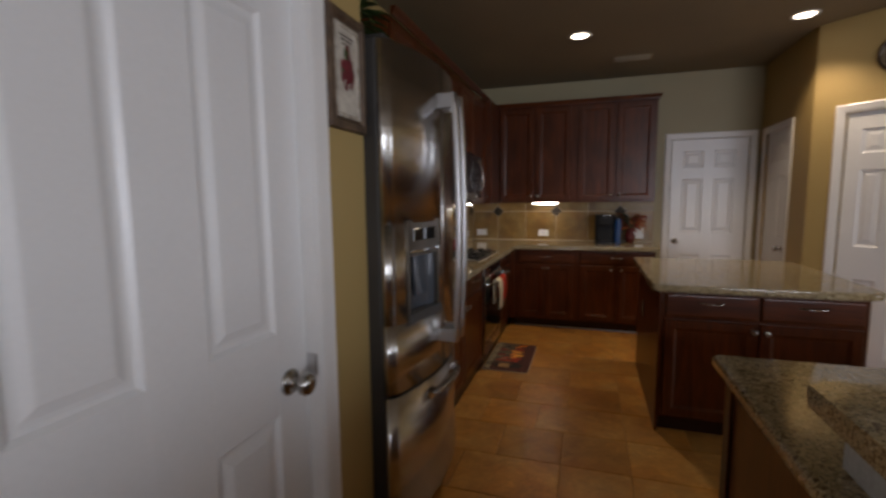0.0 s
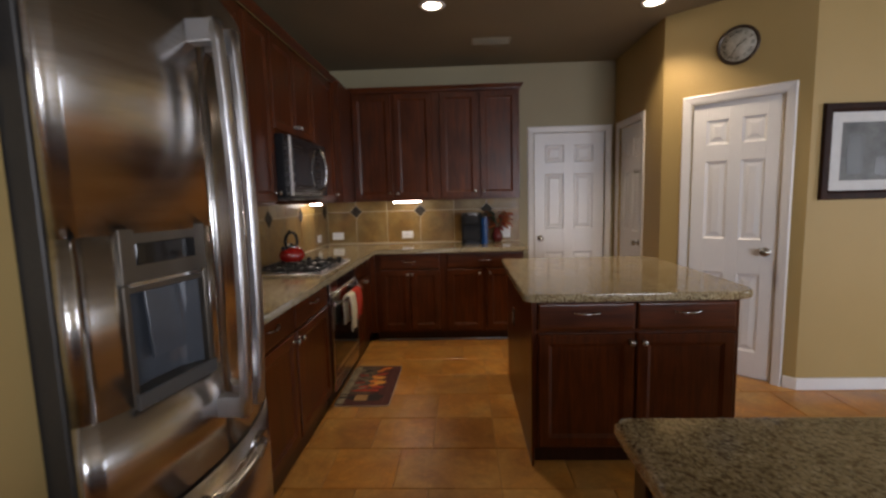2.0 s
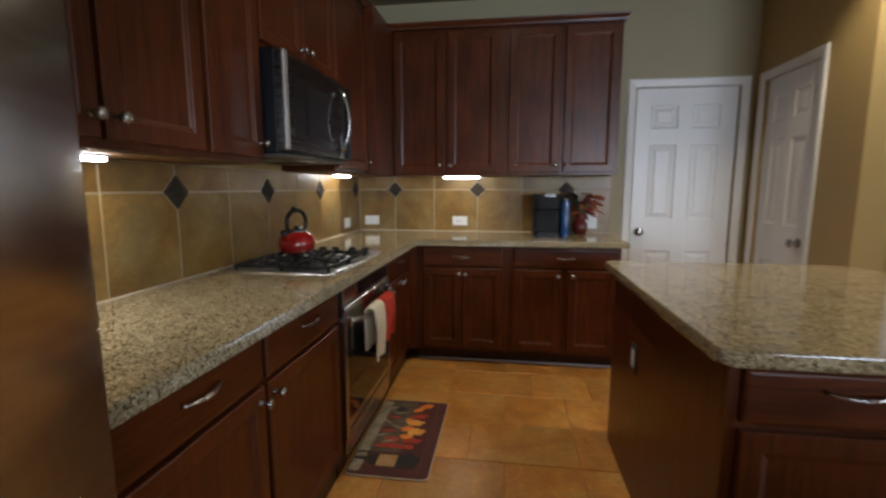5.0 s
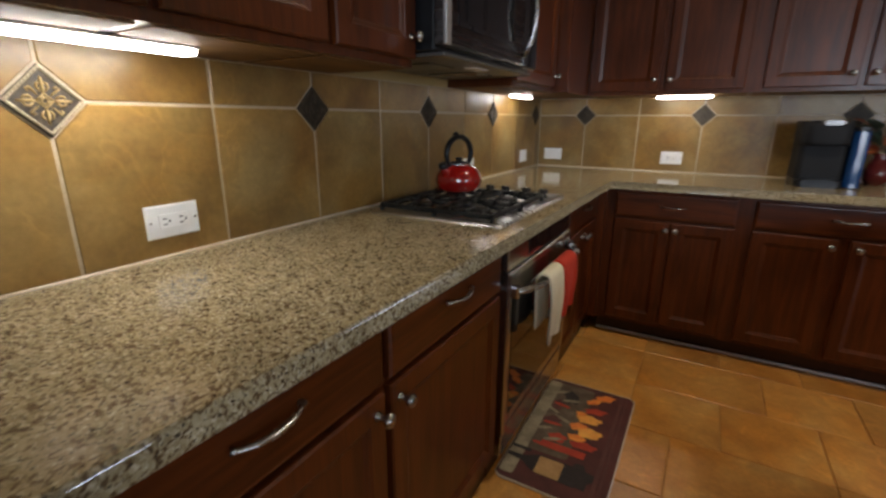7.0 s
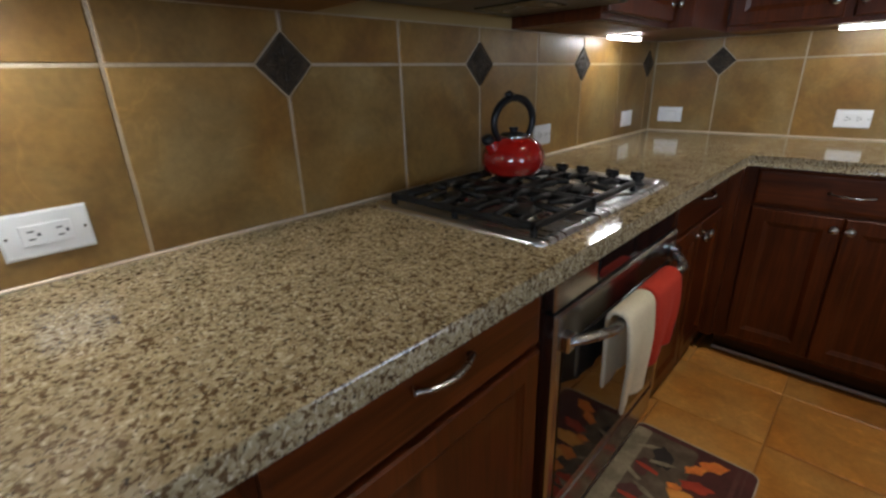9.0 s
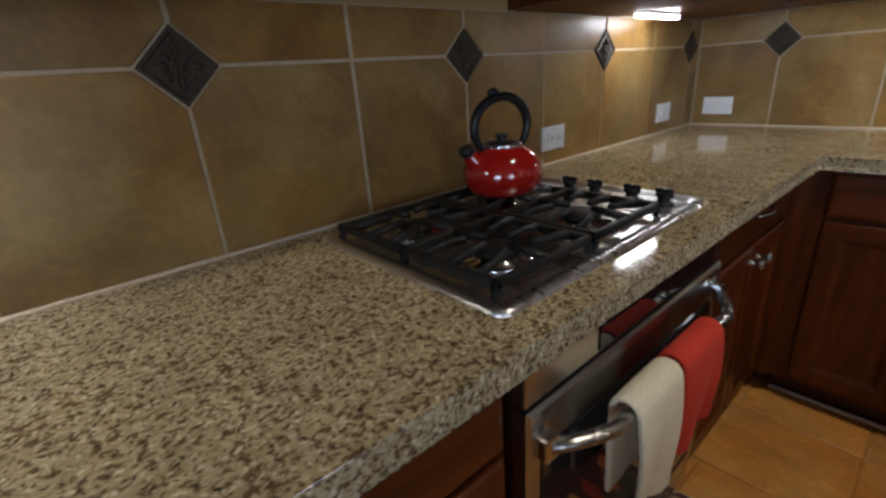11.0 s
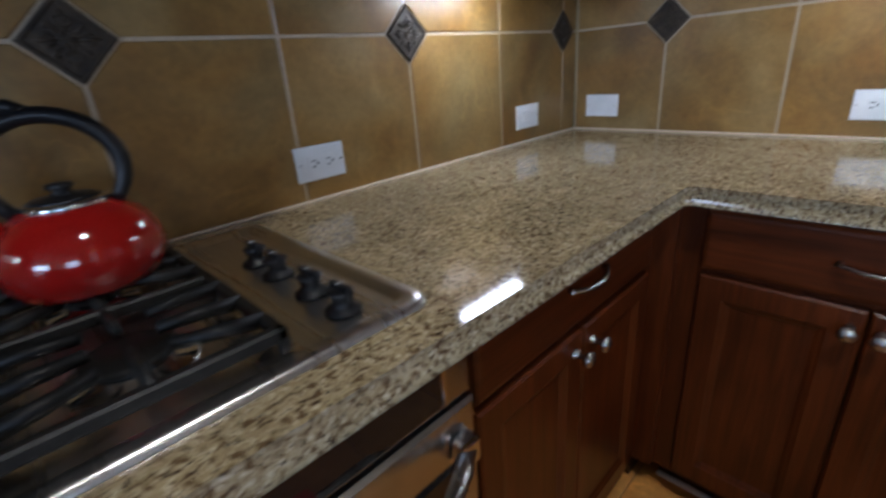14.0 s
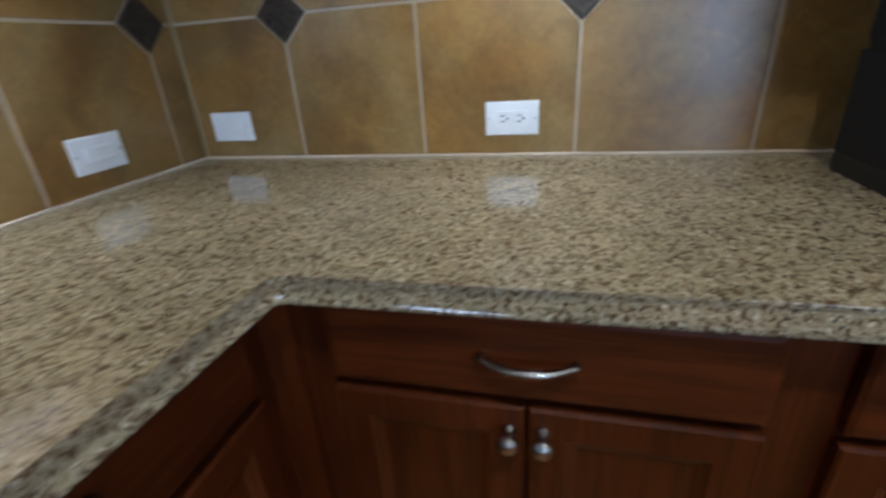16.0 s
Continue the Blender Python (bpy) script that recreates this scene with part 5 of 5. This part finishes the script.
def diamond_tile(parent, x, zc, ornate=False):
    r = 0.0650
    bm, loops = bmesh.new(), []
    for rad, y in ((r, 0.0), (r, -0.009), (r - 0.003, -0.0125), (r - 0.008, -0.0125), (r - 0.012, -0.009), (r - 0.014, -0.009)):
        loops.append([bm.verts.new((rad * c, y, rad * s)) for c, s in ((-1, 0), (0, -1), (1, 0), (0, 1))])
    for p, q in zip(loops, loops[1:]):
        for k in range(4):
            bm.faces.new((p[k], p[(k + 1) % 4], q[(k + 1) % 4], q[k]))
    bm.faces.new(loops[-1])
    d = part("diamond_tile", bm, BRONZE, parent, "bronze relief accent tile with shade in its colour")
    d.location = (x, 0, zc)
    rel = bmesh.new()
    for turn in (0, 1, 2, 3):
        ca, sa = math.cos(turn * math.pi / 2), math.sin(turn * math.pi / 2)
        for line, wd in SCROLLS:
            bm_tube([(u * ca - v * sa, -0.0092 - 0.0024 * math.sin(math.pi * k / (len(line) - 1)), u * sa + v * ca) for k, (u, v) in enumerate(line)], [wd * (0.45 + 0.55 * math.sin(math.pi * (k + 0.5) / len(line))) for k in range(len(line))], 6, bm=rel)
    for q in (0.013, 0.007):
        for k in range(4):
            p, o = ((q, 0), (0, q), (-q, 0), (0, -q))[k], ((0, q), (-q, 0), (0, -q), (q, 0))[k]
            bm_tube([(p[0], -0.0105, p[1]), (o[0], -0.0105, o[1])], 0.0016, 6, bm=rel)
    part("relief", rel, GOLDSTONE if ornate else BRONZE, d)
    if ornate:
        rim, loops = bmesh.new(), []
        for rad, y in ((r - 0.001, -0.0122), (r - 0.003, -0.0142), (r - 0.008, -0.0142), (r - 0.0105, -0.0112)):
            loops.append([rim.verts.new((rad * c, y, rad * s)) for c, s in ((-1, 0), (0, -1), (1, 0), (0, 1))])
        for p, q in zip(loops, loops[1:]):
            for k in range(4):
                rim.faces.new((p[k], p[(k + 1) % 4], q[(k + 1) % 4], q[k]))
        for k in range(4):
            p, o = ((1, 0), (0, 1), (-1, 0), (0, -1))[k], ((0, 1), (-1, 0), (0, -1), (1, 0))[k]
            for j in range(11):
                u = (j + 0.5) / 11
                cx, cz = (r - 0.0055) * (p[0] * (1 - u) + o[0] * u), (r - 0.0055) * (p[1] * (1 - u) + o[1] * u)
                bm_tube([(cx - 0.0025 * p[0], -0.0142, cz - 0.0025 * p[1]), (cx, -0.0156, cz), (cx + 0.0025 * p[0], -0.0142, cz + 0.0025 * p[1])], 0.0019, 5, bm=rim)
        part("rope_rim", rim, PALESTONE, d, "pale stone rope rim")


def backsplash(name, m, seams, diamonds, label):
    """Tiles on a bed of grout, with diamond tiles at some joints."""
    bs = thing(name, m, label, "backsplash", kind="structure")
    lo, hi = seams[0], seams[-1]
    part("grout", bm_box(lo, hi, -0.0045, -0.0005, ZROWS[0] - 0.0055, ZROWS[2]), GROUT, bs, "pale sandy grout")
    part("caulk", bm_box(lo, hi, -0.013, -0.0005, 0.9165, 0.9225, 0.0015), CAULK, bs, "pale caulk line")
    for z0, z1 in zip(ZROWS, ZROWS[1:]):
        for a, b in zip(seams, seams[1:]):
            part("tile", face_tile(tile_outline(a, b, z0, z1, diamonds, ZROWS[1])), WALLTILE, bs)
    for d in diamonds:
        if d - 0.066 > lo and d + 0.066 < hi + 0.02:
            diamond_tile(bs, d, ZROWS[1], d == LEFT_D[0])


backsplash("backsplash", pose(0, 0, 0, 0, 0, 90), LEFT, LEFT_D, "tan stone-look tiles with dark diamond accents")
backsplash("backsplash", pose(0, 0, 0), BACK, BACK_D, "tan stone-look tiles with dark diamond accents")

# ---------------------------------------------------------------- floor tiles
T = 0.352
fl = bpy.data.objects["floor"]


def floor_tile(w, d):
    bm = bmesh.new()
    loops = []
    for inset, z in ((0.0, -0.008), (0.0, -0.0018), (0.0022, 0.0)):
        loops.append([bm.verts.new(c) for c in ((inset, inset, z), (w - inset, inset, z), (w - inset, d - inset, z), (inset, d - inset, z))])
    for a, b in zip(loops, loops[1:]):
        for k in range(4):
            bm.faces.new((a[k], a[(k + 1) % 4], b[(k + 1) % 4], b[k]))
    bm.faces.new(loops[-1])
    return bm


def tile_mesh(w, d):
    mesh = bpy.data.meshes.new("tile")
    bm = floor_tile(w, d)
    bm.normal_update()
    bm.to_mesh(mesh)
    bm.free()
    mesh.materials.append(FLOORTILE)
    return mesh


JT = 0.0045
FULL, WIDE = tile_mesh(T - JT, T - JT), tile_mesh(1.5 * T - JT, T - JT)
far = bmesh.new()
rng = random.Random(21)
for row in range(-24, 2):
    y = -2.49 + row * T + 7 * T
    if y > 0.0 or y < -9.0:
        continue
    x = -0.2 + (0.5 * T if row % 2 else 0.0) + 0.074
    while x < 6.9:
        wide = rng.random() < 0.22
        w = (1.5 if wide else 1.0) * T
        if x + w > 0.3 and -6.3 < y and x < 4.6:
            near = -4.4 < y and x < 4.3
            if near:
                o = new("tile", WIDE if wide else FULL)
                o.parent = fl
                o.location = (x, y, rng.uniform(-0.0006, 0.0006))
            else:
                add_to(far, floor_tile(w - JT, T - JT), Matrix.Translation((x, y, 0)))
        elif x + w > 0.3 and x + w < 6.94:
            add_to(far, floor_tile(w - JT, T - JT), Matrix.Translation((x, y, 0)))
        x += w
part("far_tiles", far, FLOORTILE, fl)["kind"] = "stuff"
